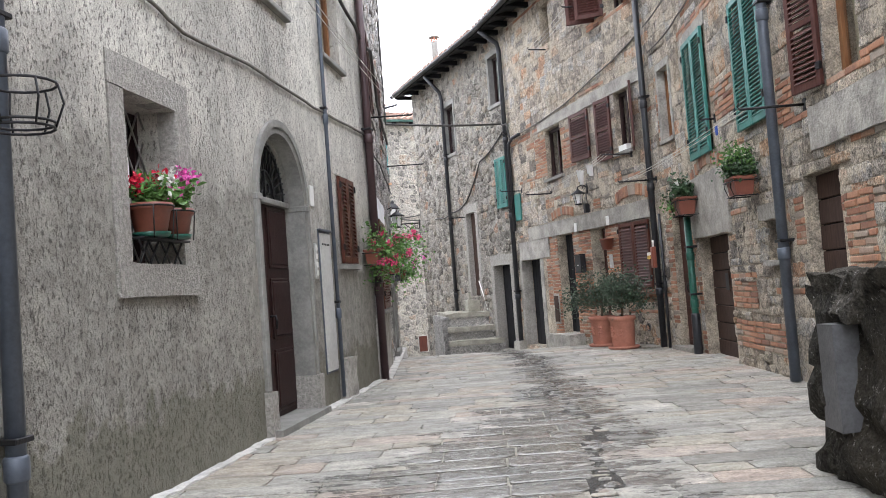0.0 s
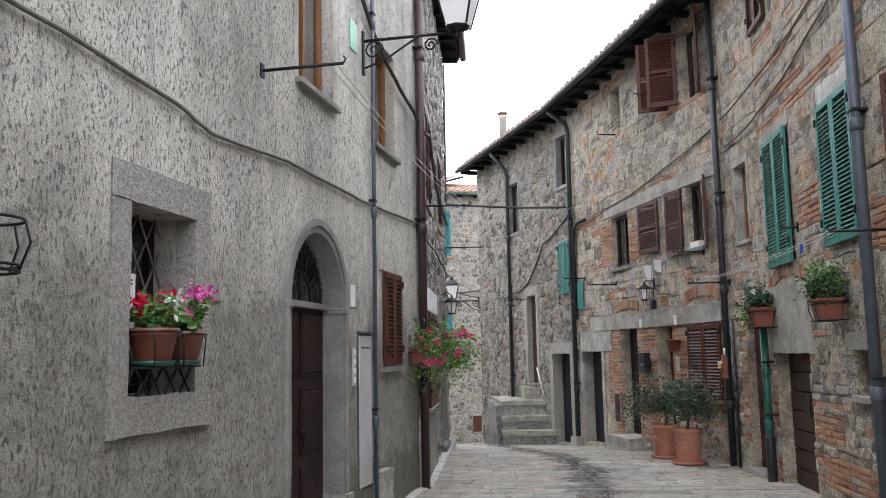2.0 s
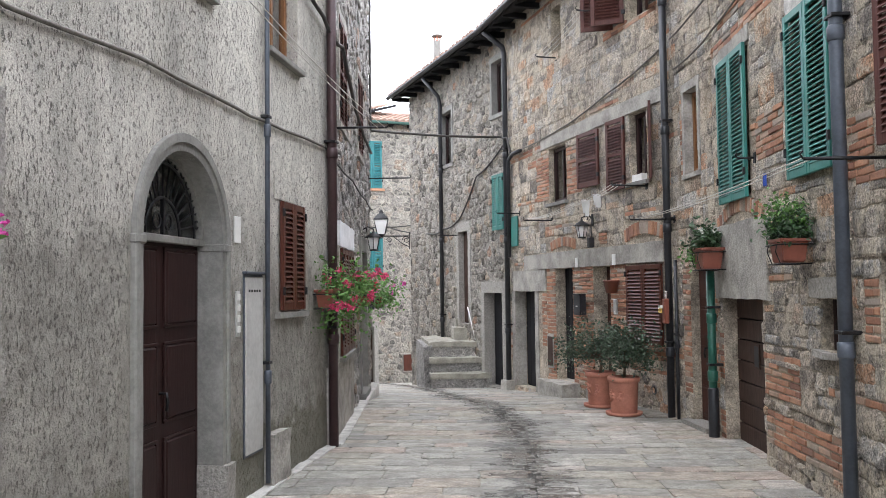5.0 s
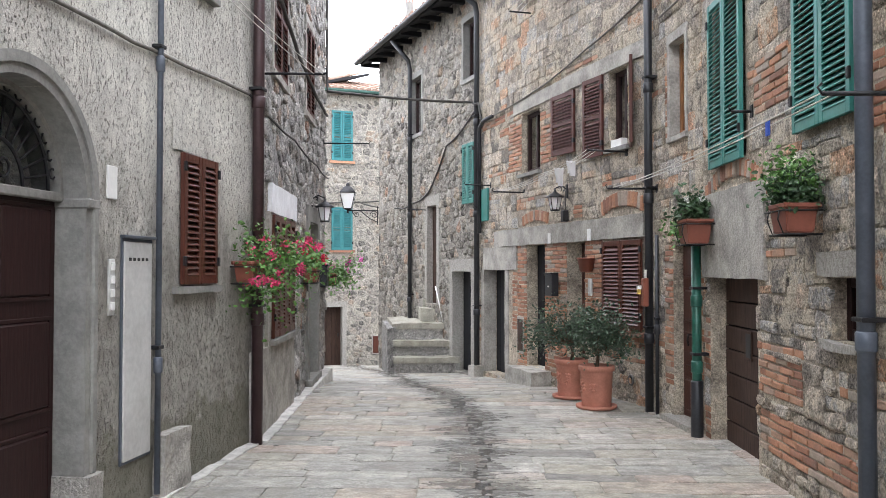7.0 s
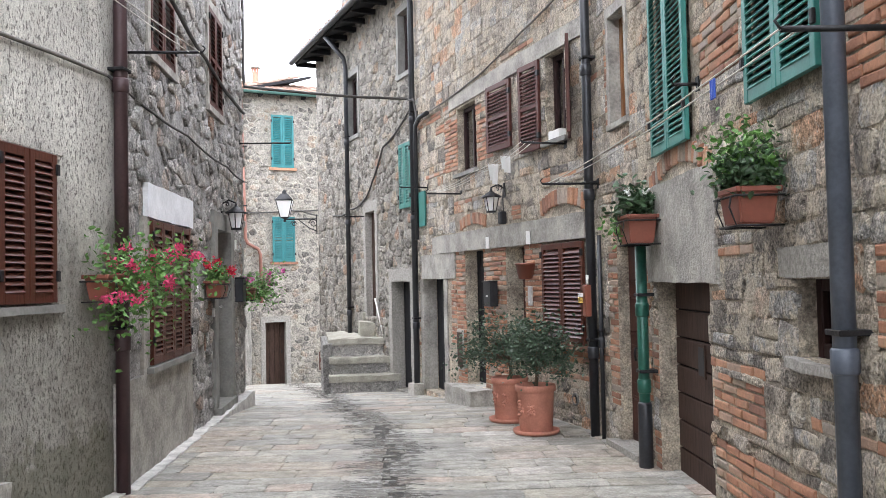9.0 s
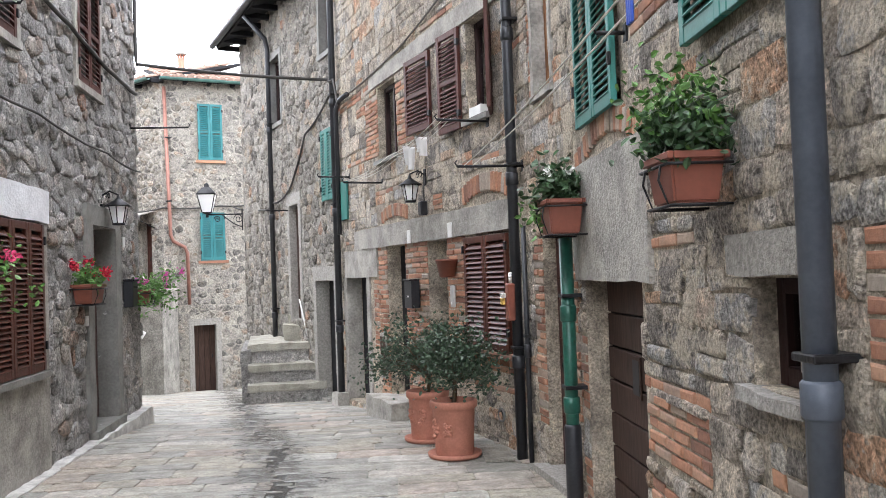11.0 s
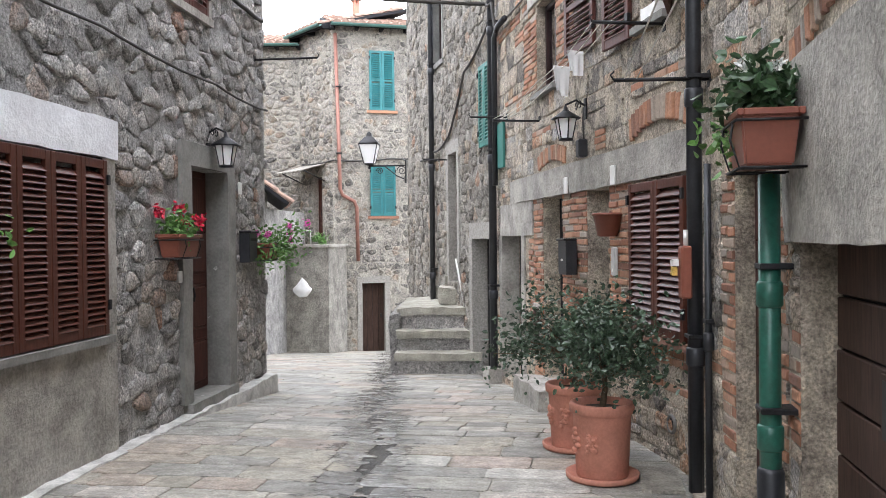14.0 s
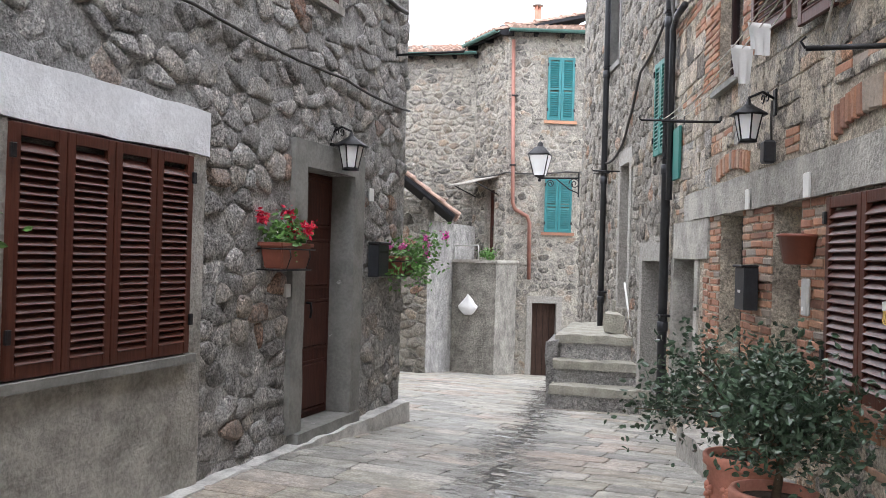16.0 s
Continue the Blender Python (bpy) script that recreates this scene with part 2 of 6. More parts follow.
def wood_material(name, a, b, rough=0.55):
    m = Mat(name, rough, 0, 0.25)
    g = m.noise(9, 8, 0.65, (6, 6, 0.5))
    c = m.ramp(g, (0.3, a), (0.7, b))
    c = m.mix(m.ramp(m.noise(3), (0.45, (0, 0, 0)), (0.8, (0.4, 0.4, 0.4))), c, tuple(v * 0.5 for v in a))
    m.color(c)
    m.bump(g, 0.4, 0.004)
    return m.m


M_PLASTER = plaster_material()
M_PAVE = paving_material()
M_BRICK = brick_material()
M_GRANITE = plain("dressed_grey_granite", (0.33, 0.315, 0.285), 0.92, 0, 0.3, 34, 0.9, 0.01)
M_PIETRA = plain("smooth_grey_sandstone", (0.22, 0.216, 0.2), 0.88, 0, 0.24, 4, 0.3, 0.006)
M_CEMENT = plain("weathered_cement", (0.34, 0.324, 0.29), 0.92, 0, 0.38, 4, 0.7, 0.01)
M_WHITE_PL = plain("white_plaster", (0.8, 0.81, 0.83), 0.9, 0, 0.12, 4, 0.4, 0.008)
M_LIME = plain("flaking_lime_plaster", (0.56, 0.55, 0.52), 0.92, 0, 0.3, 7, 0.6, 0.01)
M_GROUND = plain("pale_joint_mortar", (0.36, 0.34, 0.29), 0.9, 0, 0.35, 6, 0.8, 0.02)
# wet gutter bed; its black colour stands in for the crack's shade
M_BED = plain("wet_black_gutter_silt", (0.05, 0.048, 0.043), 0.25, 0, 0.4, 14, 0.8, 0.012)
M_SLAB = plain("dull_grey_marble", (0.1, 0.102, 0.106), 0.5, 0, 0.3, 6, 0.3)
M_STEP = plain("worn_mossy_step_stone", (0.36, 0.345, 0.29), 0.9, 0, 0.3, 5, 0.8, 0.015)
M_PARAPET = stone_material("dark_mossy_rock", ((0.0, (0.035, 0.033, 0.028)), (0.6, (0.075, 0.07, 0.06)), (1.0, (0.12, 0.105, 0.08))), warm=(0.12, 0.1, 0.07))
M_WOOD_DARK = wood_material("dark_walnut_door_wood", (0.014, 0.005, 0.005), (0.034, 0.014, 0.013), 0.5)
M_WOOD_RED = wood_material("red_brown_door_wood", (0.035, 0.012, 0.009), (0.085, 0.03, 0.02), 0.55)
M_WOOD_OLD = wood_material("weathered_door_planks", (0.03, 0.017, 0.013), (0.085, 0.05, 0.037), 0.75)
M_WOOD_BLACK = wood_material("blackened_plank_wood", (0.008, 0.008, 0.01), (0.02, 0.021, 0.024), 0.75)
M_WOOD_TAN = wood_material("orange_window_wood", (0.17, 0.075, 0.03), (0.3, 0.14, 0.06), 0.5)
M_SHUT_BROWN = wood_material("brown_shutter_varnish", (0.06, 0.02, 0.014), (0.11, 0.038, 0.025), 0.35)
M_SHUT_MAROON = wood_material("faded_maroon_shutter_paint", (0.06, 0.02, 0.016), (0.105, 0.04, 0.032), 0.5)
M_SHUT_GREEN = plain("sea_green_shutter_paint", (0.03, 0.18, 0.155), 0.45, 0, 0.14, 5, 0.15)
M_SHUT_TEAL = plain("turquoise_shutter_paint", (0.028, 0.17, 0.18), 0.5, 0, 0.14, 5, 0.15)
M_IRON = plain("black_wrought_iron", (0.022, 0.022, 0.024), 0.5, 0.6, 0.35, 20, 0.3)
M_PIPE_GREY = plain("blue_grey_pipe_paint", (0.085, 0.1, 0.125), 0.45, 0.2, 0.2, 5)
M_PIPE_BLACK = plain("black_drainpipe_paint", (0.028, 0.03, 0.035), 0.4, 0.2, 0.25, 6)
M_PIPE_GREEN = plain("dark_green_pipe_paint", (0.02, 0.105, 0.075), 0.35, 0.1, 0.3, 5)
M_PIPE_BROWN = plain("maroon_drainpipe_paint", (0.055, 0.03, 0.032), 0.45, 0.2, 0.2, 5)
M_PIPE_COPPER = plain("copper_drainpipe", (0.27, 0.13, 0.1), 0.5, 0.4, 0.2, 6)
M_TERRA = plain("terracotta_clay", (0.46, 0.2, 0.14), 0.8, 0, 0.16, 6, 0.3)
M_PLASTIC = plain("red_brown_plastic_planter", (0.22, 0.07, 0.045), 0.45, 0, 0.12, 5, 0.05)
M_LEAF = plain("dark_green_leaf", (0.045, 0.095, 0.04), 0.4, 0, 0.5, 25, 0.1)
M_LEAF_L = plain("fresh_green_leaf", (0.1, 0.22, 0.05), 0.5, 0, 0.45, 25, 0.1)
M_LEAF_O = plain("grey_green_shrub_leaf", (0.05, 0.085, 0.05), 0.32, 0, 0.5, 30, 0.1)
M_TWIG = plain("brown_twig_bark", (0.12, 0.085, 0.055), 0.9, 0, 0.3, 20)
M_RED = plain("red_petal", (0.55, 0.004, 0.04), 0.6, 0, 0.2, 30)
M_PINK = plain("pink_petal", (0.7, 0.1, 0.42), 0.6, 0, 0.25, 30)
M_CORAL = plain("coral_petal", (0.68, 0.07, 0.19), 0.6, 0, 0.25, 30)
M_WHITE = plain("white_cloth", (0.78, 0.78, 0.77), 0.9, 0, 0.06, 12)
M_ENAMEL = plain("white_enamel", (0.75, 0.75, 0.72), 0.4, 0, 0.06, 12)
M_PANEL = plain("pale_grey_metal_panel", (0.52, 0.52, 0.5), 0.55, 0.1, 0.15, 3, 0.1)
M_ROPE = plain("pale_line_cord", (0.6, 0.58, 0.53), 0.8, 0, 0.1, 20)
M_CABLE = plain("dark_cable_rubber", (0.05, 0.047, 0.044), 0.6, 0, 0.2, 20)
M_CABLE_L = plain("grey_painted_cable", (0.17, 0.16, 0.14), 0.8, 0, 0.25, 20)
M_TILE = plain("clay_roof_tile", (0.3, 0.2, 0.155), 0.9, 0, 0.4, 8, 0.5)
M_TIN = plain("grey_green_gutter_metal", (0.075, 0.16, 0.14), 0.5, 0.4, 0.2, 6)
M_SOIL = plain("potting_soil", (0.06, 0.045, 0.03), 0.95, 0, 0.4, 40, 0.8)
# black for printed letters, and for the painted shade of slots and holes
M_INK_SHADE = plain("black_ink", (0.02, 0.02, 0.02), 0.7, 0, 0.1, 10)
M_BLUE = plain("blue_peg_plastic", (0.03, 0.08, 0.4), 0.4, 0, 0.1, 10)
M_YELLOW = plain("yellow_printed_packet", (0.6, 0.4, 0.1), 0.9, 0, 0.3, 60)
M_SIGN_G = plain("pale_green_sign_enamel", (0.3, 0.6, 0.42), 0.4, 0, 0.08, 8)
M_CURTAIN = plain("cream_curtain_cloth", (0.55, 0.48, 0.33), 0.9, 0, 0.1, 6)
M_DARK = plain("unlit_room_plaster", (0.12, 0.11, 0.1), 0.9, 0, 0.2, 3)


def glass_material(name, rough=0.03, tint=(0.9, 0.93, 0.95)):
    m = Mat(name, rough)
    m.p.inputs["Base Color"].default_value = (*tint, 1)
    m.p.inputs["Transmission Weight"].default_value = 1.0
    m.p.inputs["IOR"].default_value = 1.45
    return m.m


M_GLASS = glass_material("window_glass")
M_FROST = glass_material("frosted_lamp_glass", 0.8, (0.95, 0.95, 0.94))
M_FROST.node_tree.nodes["Principled BSDF"].inputs["Transmission Weight"].default_value = 0.2


# ---- mesh helpers ----
def link(name, me, mat, parent=None, label="", m=None, smooth=False):
    if mat is not None and not me.materials:
        me.materials.append(mat)
    if smooth:
        me.polygons.foreach_set("use_smooth", [True] * len(me.polygons))
    ob = new(name, me)
    if parent is not None:
        ob.parent = parent
    if m is not None:
        ob.matrix_basis = m
    if label:
        tagged(ob, label)
    return ob


def part(name, bm, mat, parent, label="", m=None, smooth=False):
    me = bpy.data.meshes.new(name)
    bm.normal_update()
    bm.to_mesh(me)
    bm.free()
    return link(name, me, mat, parent, label, m, smooth)


def raw(name, verts, faces, mat, parent=None, label="", m=None, smooth=False):
    me = bpy.data.meshes.new(name)
    me.from_pydata(verts, [], faces)
    me.update()
    return link(name, me, mat, parent, label, m, smooth)


def thing(name, label, category, m=None, group=""):
    ob = new(name)
    ob.empty_display_size = 0.1
    if m is not None:
        ob.matrix_basis = m
    return tagged(ob, label, category, group)


def add_box(bm, x0, x1, y0, y1, z0, z1, bevel=0.0, m=None):
    vs = [bm.verts.new((x, y, z)) for z in (z0, z1) for x, y in ((x0, y0), (x1, y0), (x1, y1), (x0, y1))]
    fs = [bm.faces.new([vs[i] for i in f]) for f in ((3, 2, 1, 0), (4, 5, 6, 7), (0, 1, 5, 4), (1, 2, 6, 5), (2, 3, 7, 6), (3, 0, 4, 7))]
    if bevel:
        es = list({e for f in fs for e in f.edges})
        r = bmesh.ops.bevel(bm, geom=es, offset=bevel, segments=1, affect="EDGES")
        vs = list({v for f in r["faces"] for v in f.verts} | {v for v in vs if v.is_valid})
    if m is not None:
        for v in vs:
            if v.is_valid:
                v.co = m @ v.co
    return bm


def box(x0, x1, y0, y1, z0, z1, bevel=0.0):
    return add_box(bmesh.new(), x0, x1, y0, y1, z0, z1, bevel)


def rough_box(x0, x1, y0, y1, z0, z1, cell=0.12, amount=0.02, seed=0, bevel=0.015):
    """A block cut into a mesh and worn by noise."""
    bm = box(x0, x1, y0, y1, z0, z1)
    for axis, a, b in ((0, x0, x1), (1, y0, y1), (2, z0, z1)):
        n = max(1, int((b - a) / cell))
        for i in range(1, n):
            co, no = Vector(), Vector()
            co[axis], no[axis] = a + (b - a) * i / n, 1
            bmesh.ops.bisect_plane(bm, geom=bm.verts[:] + bm.edges[:] + bm.faces[:], plane_co=co, plane_no=no)
    for v in bm.verts:
        v.co += noise.noise_vector(v.co * 4.0 + Vector((seed * 7.3, 0, 0))) * amount + noise.noise_vector(v.co * 13 + Vector((seed, 3, 1))) * amount * 0.5
    return bm


def tube_data(points, radius, sides=8, closed=False, taper=None):
    """Vertices and faces of a tube along points."""
    pts = [Vector(p) for p in points]
    n = len(pts)
    verts, faces = [], []
    up = None
    for i, p in enumerate(pts):
        a = pts[i - 1] if (i or closed) else p
        b = pts[(i + 1) % n] if (i < n - 1 or closed) else p
        d = (b - a).normalized() if (b - a).length > 1e-9 else Vector((0, 0, 1))
        if up is None:
            up = Vector((0, 0, 1)) if abs(d.z) < 0.9 else Vector((1, 0, 0))
        side = d.cross(up)
        if side.length < 1e-5:
            side = d.orthogonal()
        side.normalize()
        up2 = side.cross(d)
        r = radius * (taper[i] if taper else 1)
        for k in range(sides):
            w = 2 * math.pi * k / sides
            verts.append(p + side * (r * math.cos(w)) + up2 * (r * math.sin(w)))
        up = up2
    for i in range(n if closed else n - 1):
        j = (i + 1) % n
        for k in range(sides):
            k2 = (k + 1) % sides
            faces.append((i * sides + k, i * sides + k2, j * sides + k2, j * sides + k))
    if not closed:
        faces.append(tuple(range(sides - 1, -1, -1)))
        faces.append(tuple((n - 1) * sides + k for k in range(sides)))
    return verts, faces


def tube(name, points, radius, mat, parent=None, sides=8, label="", closed=False, taper=None, m=None):
    v, f = tube_data(points, radius, sides, closed, taper)
    return raw(name, v, f, mat, parent, label, m, True)


def lathe(name, profile, mat, parent=None, sides=24, label="", m=None):
    """A turned shape: profile is rows of radius and height."""
    verts, faces = [], []
    for r, z in profile:
        for k in range(sides):
            w = 2 * math.pi * k / sides
            verts.append((r * math.cos(w), r * math.sin(w), z))
    for i in range(len(profile) - 1):
        for k in range(sides):
            k2 = (k + 1) % sides
            faces.append((i * sides + k, i * sides + k2, (i + 1) * sides + k2, (i + 1) * sides + k))
    faces.append(tuple(range(sides - 1, -1, -1)))
    faces.append(tuple((len(profile) - 1) * sides + k for k in range(sides)))
    return raw(name, verts, faces, mat, parent, label, m, True)


def leaves_data(rng, centres, spread, count, size, droop=0.2):
    """Many small folded leaves scattered round the given centres."""
    verts, faces = [], []
    for _ in range(count):
        c, s = rng.choice(centres)
        p = Vector(c) + Vector((rng.gauss(0, 1), rng.gauss(0, 1), rng.gauss(0, 1))) * (spread * s)
        d = Vector((rng.gauss(0, 1), rng.gauss(0, 1), rng.gauss(0, 0.7) - droop)).normalized()
        w = d.orthogonal().normalized()
        w = (Matrix.Rotation(rng.uniform(0, 6.28), 3, d) @ w)
        n = d.cross(w)
        ln = size * rng.uniform(0.6, 1.3)
        b = len(verts)
        mid = p + d * ln * 0.5 - n * ln * 0.04
        verts += [p, p + d * ln * 0.28 + w * ln * 0.25 + n * ln * 0.06, p + d * ln * 0.68 + w * ln * 0.24 + n * ln * 0.05, p + d * ln - n * ln * 0.1,
                  p + d * ln * 0.68 - w * ln * 0.24 + n * ln * 0.05, p + d * ln * 0.28 - w * ln * 0.25 + n * ln * 0.06, mid]
        faces += [(b, b + 1, b + 6), (b + 1, b + 2, b + 6), (b + 2, b + 3, b + 6), (b + 3, b + 4, b + 6), (b + 4, b + 5, b + 6), (b + 5, b, b + 6)]
    return verts, faces


def blooms(name, rng, spots, radius, mat, parent):
    """Flower heads, each a cluster of small petals."""
    for s in spots:
        v, f = leaves_data(rng, [(s, 1.0)], radius * 0.45, 60, radius * 0.75, 0)
        tagged(raw(name, v, f, mat, parent), kind="stuff")


# ---- walls ----
class Wall:
    """A standing wall from a to b in plan. side +1: the street lies to the left of the way from a to b; -1: to its right.
    Local axes: x along the wall, y out into the street, z up. Places are given by u, metres from a."""

    def __init__(self, name, a, b, side, z0, z1, label, mat, thick=0.45):
        self.a, self.b = Vector((*a, 0)), Vector((*b, 0))
        self.length, self.side, self.z0, self.z1, self.name, self.label, self.mat, self.thick = (self.b - self.a).length, side, z0, z1, name, label, mat, thick
        d = (self.b - self.a).normalized()
        if side < 0:
            d = -d
        start = self.a if side > 0 else self.b
        n = Vector((-d.y, d.x, 0))
        self.m = Matrix((( d.x, n.x, 0, start.x), (d.y, n.y, 0, start.y), (0, 0, 1, 0), (0, 0, 0, 1)))
        self.holes, self.keep = [], []

    def x(self, u):
        return u if self.side > 0 else self.length - u

    def span(self, u0, u1):
        return tuple(sorted((self.x(u0), self.x(u1))))

    def at(self, u, z, d=0.0):
        return self.m @ Matrix.Translation((self.x(u), d, z))

    def world(self, u, z, d=0.0):
        return self.m @ Vector((self.x(u), d, z))

    def hole(self, u0, u1, z0, z1):
        self.holes.append((*self.span(u0, u1), z0, z1))
        self.keep.append((*self.span(u0, u1), z0, z1))

    def free(self, u0, u1, z0, z1):
        """Leaves a stretch without pieces."""
        self.keep.append((*self.span(u0, u1), z0, z1))

    def build(self):
        xs = sorted({0.0, self.length, *(v for h in self.holes for v in h[:2])})
        zs = sorted({self.z0, self.z1, *(v for h in self.holes for v in h[2:])})
        xs = [v for v in xs if 0 <= v <= self.length]
        solid = {}
        for i in range(len(xs) - 1):
            for k in range(len(zs) - 1):
                cx, cz = (xs[i] + xs[i + 1]) / 2, (zs[k] + zs[k + 1]) / 2
                solid[i, k] = not any(h[0] < cx < h[1] and h[2] < cz < h[3] for h in self.holes)
        bm = bmesh.new()
        cache = {}

        def v(i, k, y):
            key = (i, k, y)
            if key not in cache:
                cache[key] = bm.verts.new((xs[i], y, zs[k]))
            return cache[key]
        t = -self.thick
        for (i, k), s in solid.items():
            if not s:
                continue
            bm.faces.new((v(i + 1, k, 0), v(i, k, 0), v(i, k + 1, 0), v(i + 1, k + 1, 0)))
            bm.faces.new((v(i, k, t), v(i + 1, k, t), v(i + 1, k + 1, t), v(i, k + 1, t)))
            for di, dk, p, q in ((-1, 0, (i, k), (i, k + 1)), (1, 0, (i + 1, k + 1), (i + 1, k)), (0, -1, (i + 1, k), (i, k)), (0, 1, (i, k + 1), (i + 1, k + 1))):
                if not solid.get((i + di, k + dk), False):
                    bm.faces.new((v(*p, 0), v(*p, t), v(*q, t), v(*q, 0)))
        bmesh.ops.recalc_face_normals(bm, faces=bm.faces[:])
        self.ob = part(self.name, bm, self.mat, None, self.label, self.m)
        tagged(self.ob, self.label, "wall", "", "structure")
        return self.ob


def piece_data(x0, x1, z0, z1, proud, rng, corner=0.3, inset=0.2, jit=0.1, back=-0.015, n8=True):
    """One stone: an outline of eight or four points with a rounded front. Points are (x, y, z)."""
    w, h = x1 - x0, z1 - z0
    s = min(w, h)
    if n8:
        c = s * corner
        out = [(x0 + c * rng.uniform(.5, 1.6), z0), (x1 - c * rng.uniform(.5, 1.6), z0), (x1, z0 + c * rng.uniform(.5, 1.2)), (x1, z1 - c * rng.uniform(.5, 1.2)),
               (x1 - c * rng.uniform(.5, 1.6), z1), (x0 + c * rng.uniform(.5, 1.6), z1), (x0, z1 - c * rng.uniform(.5, 1.2)), (x0, z0 + c * rng.uniform(.5, 1.2))]
    else:
        out = [(x0, z0), (x1, z0), (x1, z1), (x0, z1)]
    out = [(a + rng.uniform(-jit, jit) * s, b + rng.uniform(-jit, jit) * s) for a, b in out]
    cx, cz = (x0 + x1) / 2, (z0 + z1) / 2
    k = len(out)
    verts = [(a, back, b) for a, b in out] + [(a, proud * rng.uniform(.45, .75), b) for a, b in out]
    ix, iz = min(.45, inset * s / w * 1.3), min(.45, inset * s / h * 1.3)
    verts += [(a + (cx - a) * ix * 2, proud * rng.uniform(.85, 1.15), b + (cz - b) * iz * 2) for a, b in out]
    faces = []
    for r in range(2):
        for i in range(k):
            j = (i + 1) % k
            faces.append((r * k + j, r * k + i, (r + 1) * k + i, (r + 1) * k + j))
    if n8:
        verts.append((cx, proud * rng.uniform(.95, 1.25), cz))
        for i in range(k):
            j = (i + 1) % k
            faces.append((2 * k + j, 2 * k + i, 3 * k))
    else:
        faces.append(tuple(2 * k + i for i in range(k - 1, -1, -1)))
    return verts, faces


def trim(r, keep):
    """Cuts a rectangle back from all kept-free ones; None where too little is left."""
    for k in keep:
        if r[0] < k[1] and r[1] > k[0] and r[2] < k[3] and r[3] > k[2]:
            cuts = [(r[0], min(r[1], k[0]), r[2], r[3]), (max(r[0], k[1]), r[1], r[2], r[3]), (r[0], r[1], r[2], min(r[3], k[2])), (r[0], r[1], max(r[2], k[3]), r[3])]
            r = max(cuts, key=lambda c: max(0, c[1] - c[0]) * max(0, c[3] - c[2]))
            if r[1] - r[0] < 0.05 or r[3] - r[2] < 0.035:
                return None
    return r


def emit(pieces, name, mat, parent, near, limit=300, smooth=True, joined=None):
    """The nearest pieces become objects of their own, the rest one joined part."""
    pieces = sorted(pieces, key=near)
    for v, f, *_ in pieces[:limit]:
        raw(name, v, f, mat, parent, smooth=smooth)
    rest = pieces[limit:]
    if rest:
        verts, faces = [], []
        for v, f, *_ in rest:
            b = len(verts)
            verts += v
            faces += [tuple(i + b for i in q) for q in f]
        tagged(raw(joined or name + "s_rest", verts, faces, mat, parent, smooth=smooth), kind="stuff")


def clip(poly, px, pz, nx, nz):
    """The part of a convex polygon on the inner side of a line."""
    out = []
    for i, a in enumerate(poly):
        b = poly[(i + 1) % len(poly)]
        da, db = (a[0] - px) * nx + (a[1] - pz) * nz, (b[0] - px) * nx + (b[1] - pz) * nz
        if da <= 0:
            out.append(a)
        if (da < 0 < db) or (db < 0 < da):
            t = da / (da - db)
            out.append((a[0] + (b[0] - a[0]) * t, a[1] + (b[1] - a[1]) * t))
    return out


def rounded_stone(poly, proud, rng, cut, gap):
    """A stone from a convex outline: corners cut, sides steep, face slightly domed."""
    cx, cz = sum(p[0] for p in poly) / len(poly), sum(p[1] for p in poly) / len(poly)
    ring = []
    for i, a in enumerate(poly):
        b = poly[(i + 1) % len(poly)]
        ring += [(a[0] + (b[0] - a[0]) * t, a[1] + (b[1] - a[1]) * t) for t in (cut, 1 - cut)]
    out = []
    for x, z in ring:
        d = math.hypot(x - cx, z - cz) or 1
        k = max(.3, 1 - gap / d) * rng.uniform(.94, 1.03)
        out.append((cx + (x - cx) * k, cz + (z - cz) * k))
    n = len(out)
    tilt_x, tilt_z = rng.uniform(-.07, .07), rng.uniform(-.07, .07)
    v = [(x, -.03, z) for x, z in out] + [(x, rng.uniform(-.012, .004), z) for x, z in out]
    v += [(cx + (x - cx) * .84, proud * rng.uniform(.78, 1.05) + (x - cx) * tilt_x + (z - cz) * tilt_z, cz + (z - cz) * .86) for x, z in out]
    v += [(cx + (x - cx) * .5, proud * rng.uniform(.8, 1.2) + (x - cx) * tilt_x * .5 + (z - cz) * tilt_z * .5, cz + (z - cz) * .5) for x, z in out[::2]]
    f = []
    for r in range(2):
        f += [(r * n + (i + 1) % n, r * n + i, (r + 1) * n + i, (r + 1) * n + (i + 1) % n) for i in range(n)]
    h = n // 2
    for i in range(h):
        a, b, c = 2 * n + 2 * i, 2 * n + (2 * i + 1) % n, 2 * n + (2 * i + 2) % n
        p, q = 3 * n + i, 3 * n + (i + 1) % h
        f += [(b, a, p), (b, p, q), (c, b, q)]
    f.append(tuple(3 * n + i for i in range(h - 1, -1, -1)))
    return v, f


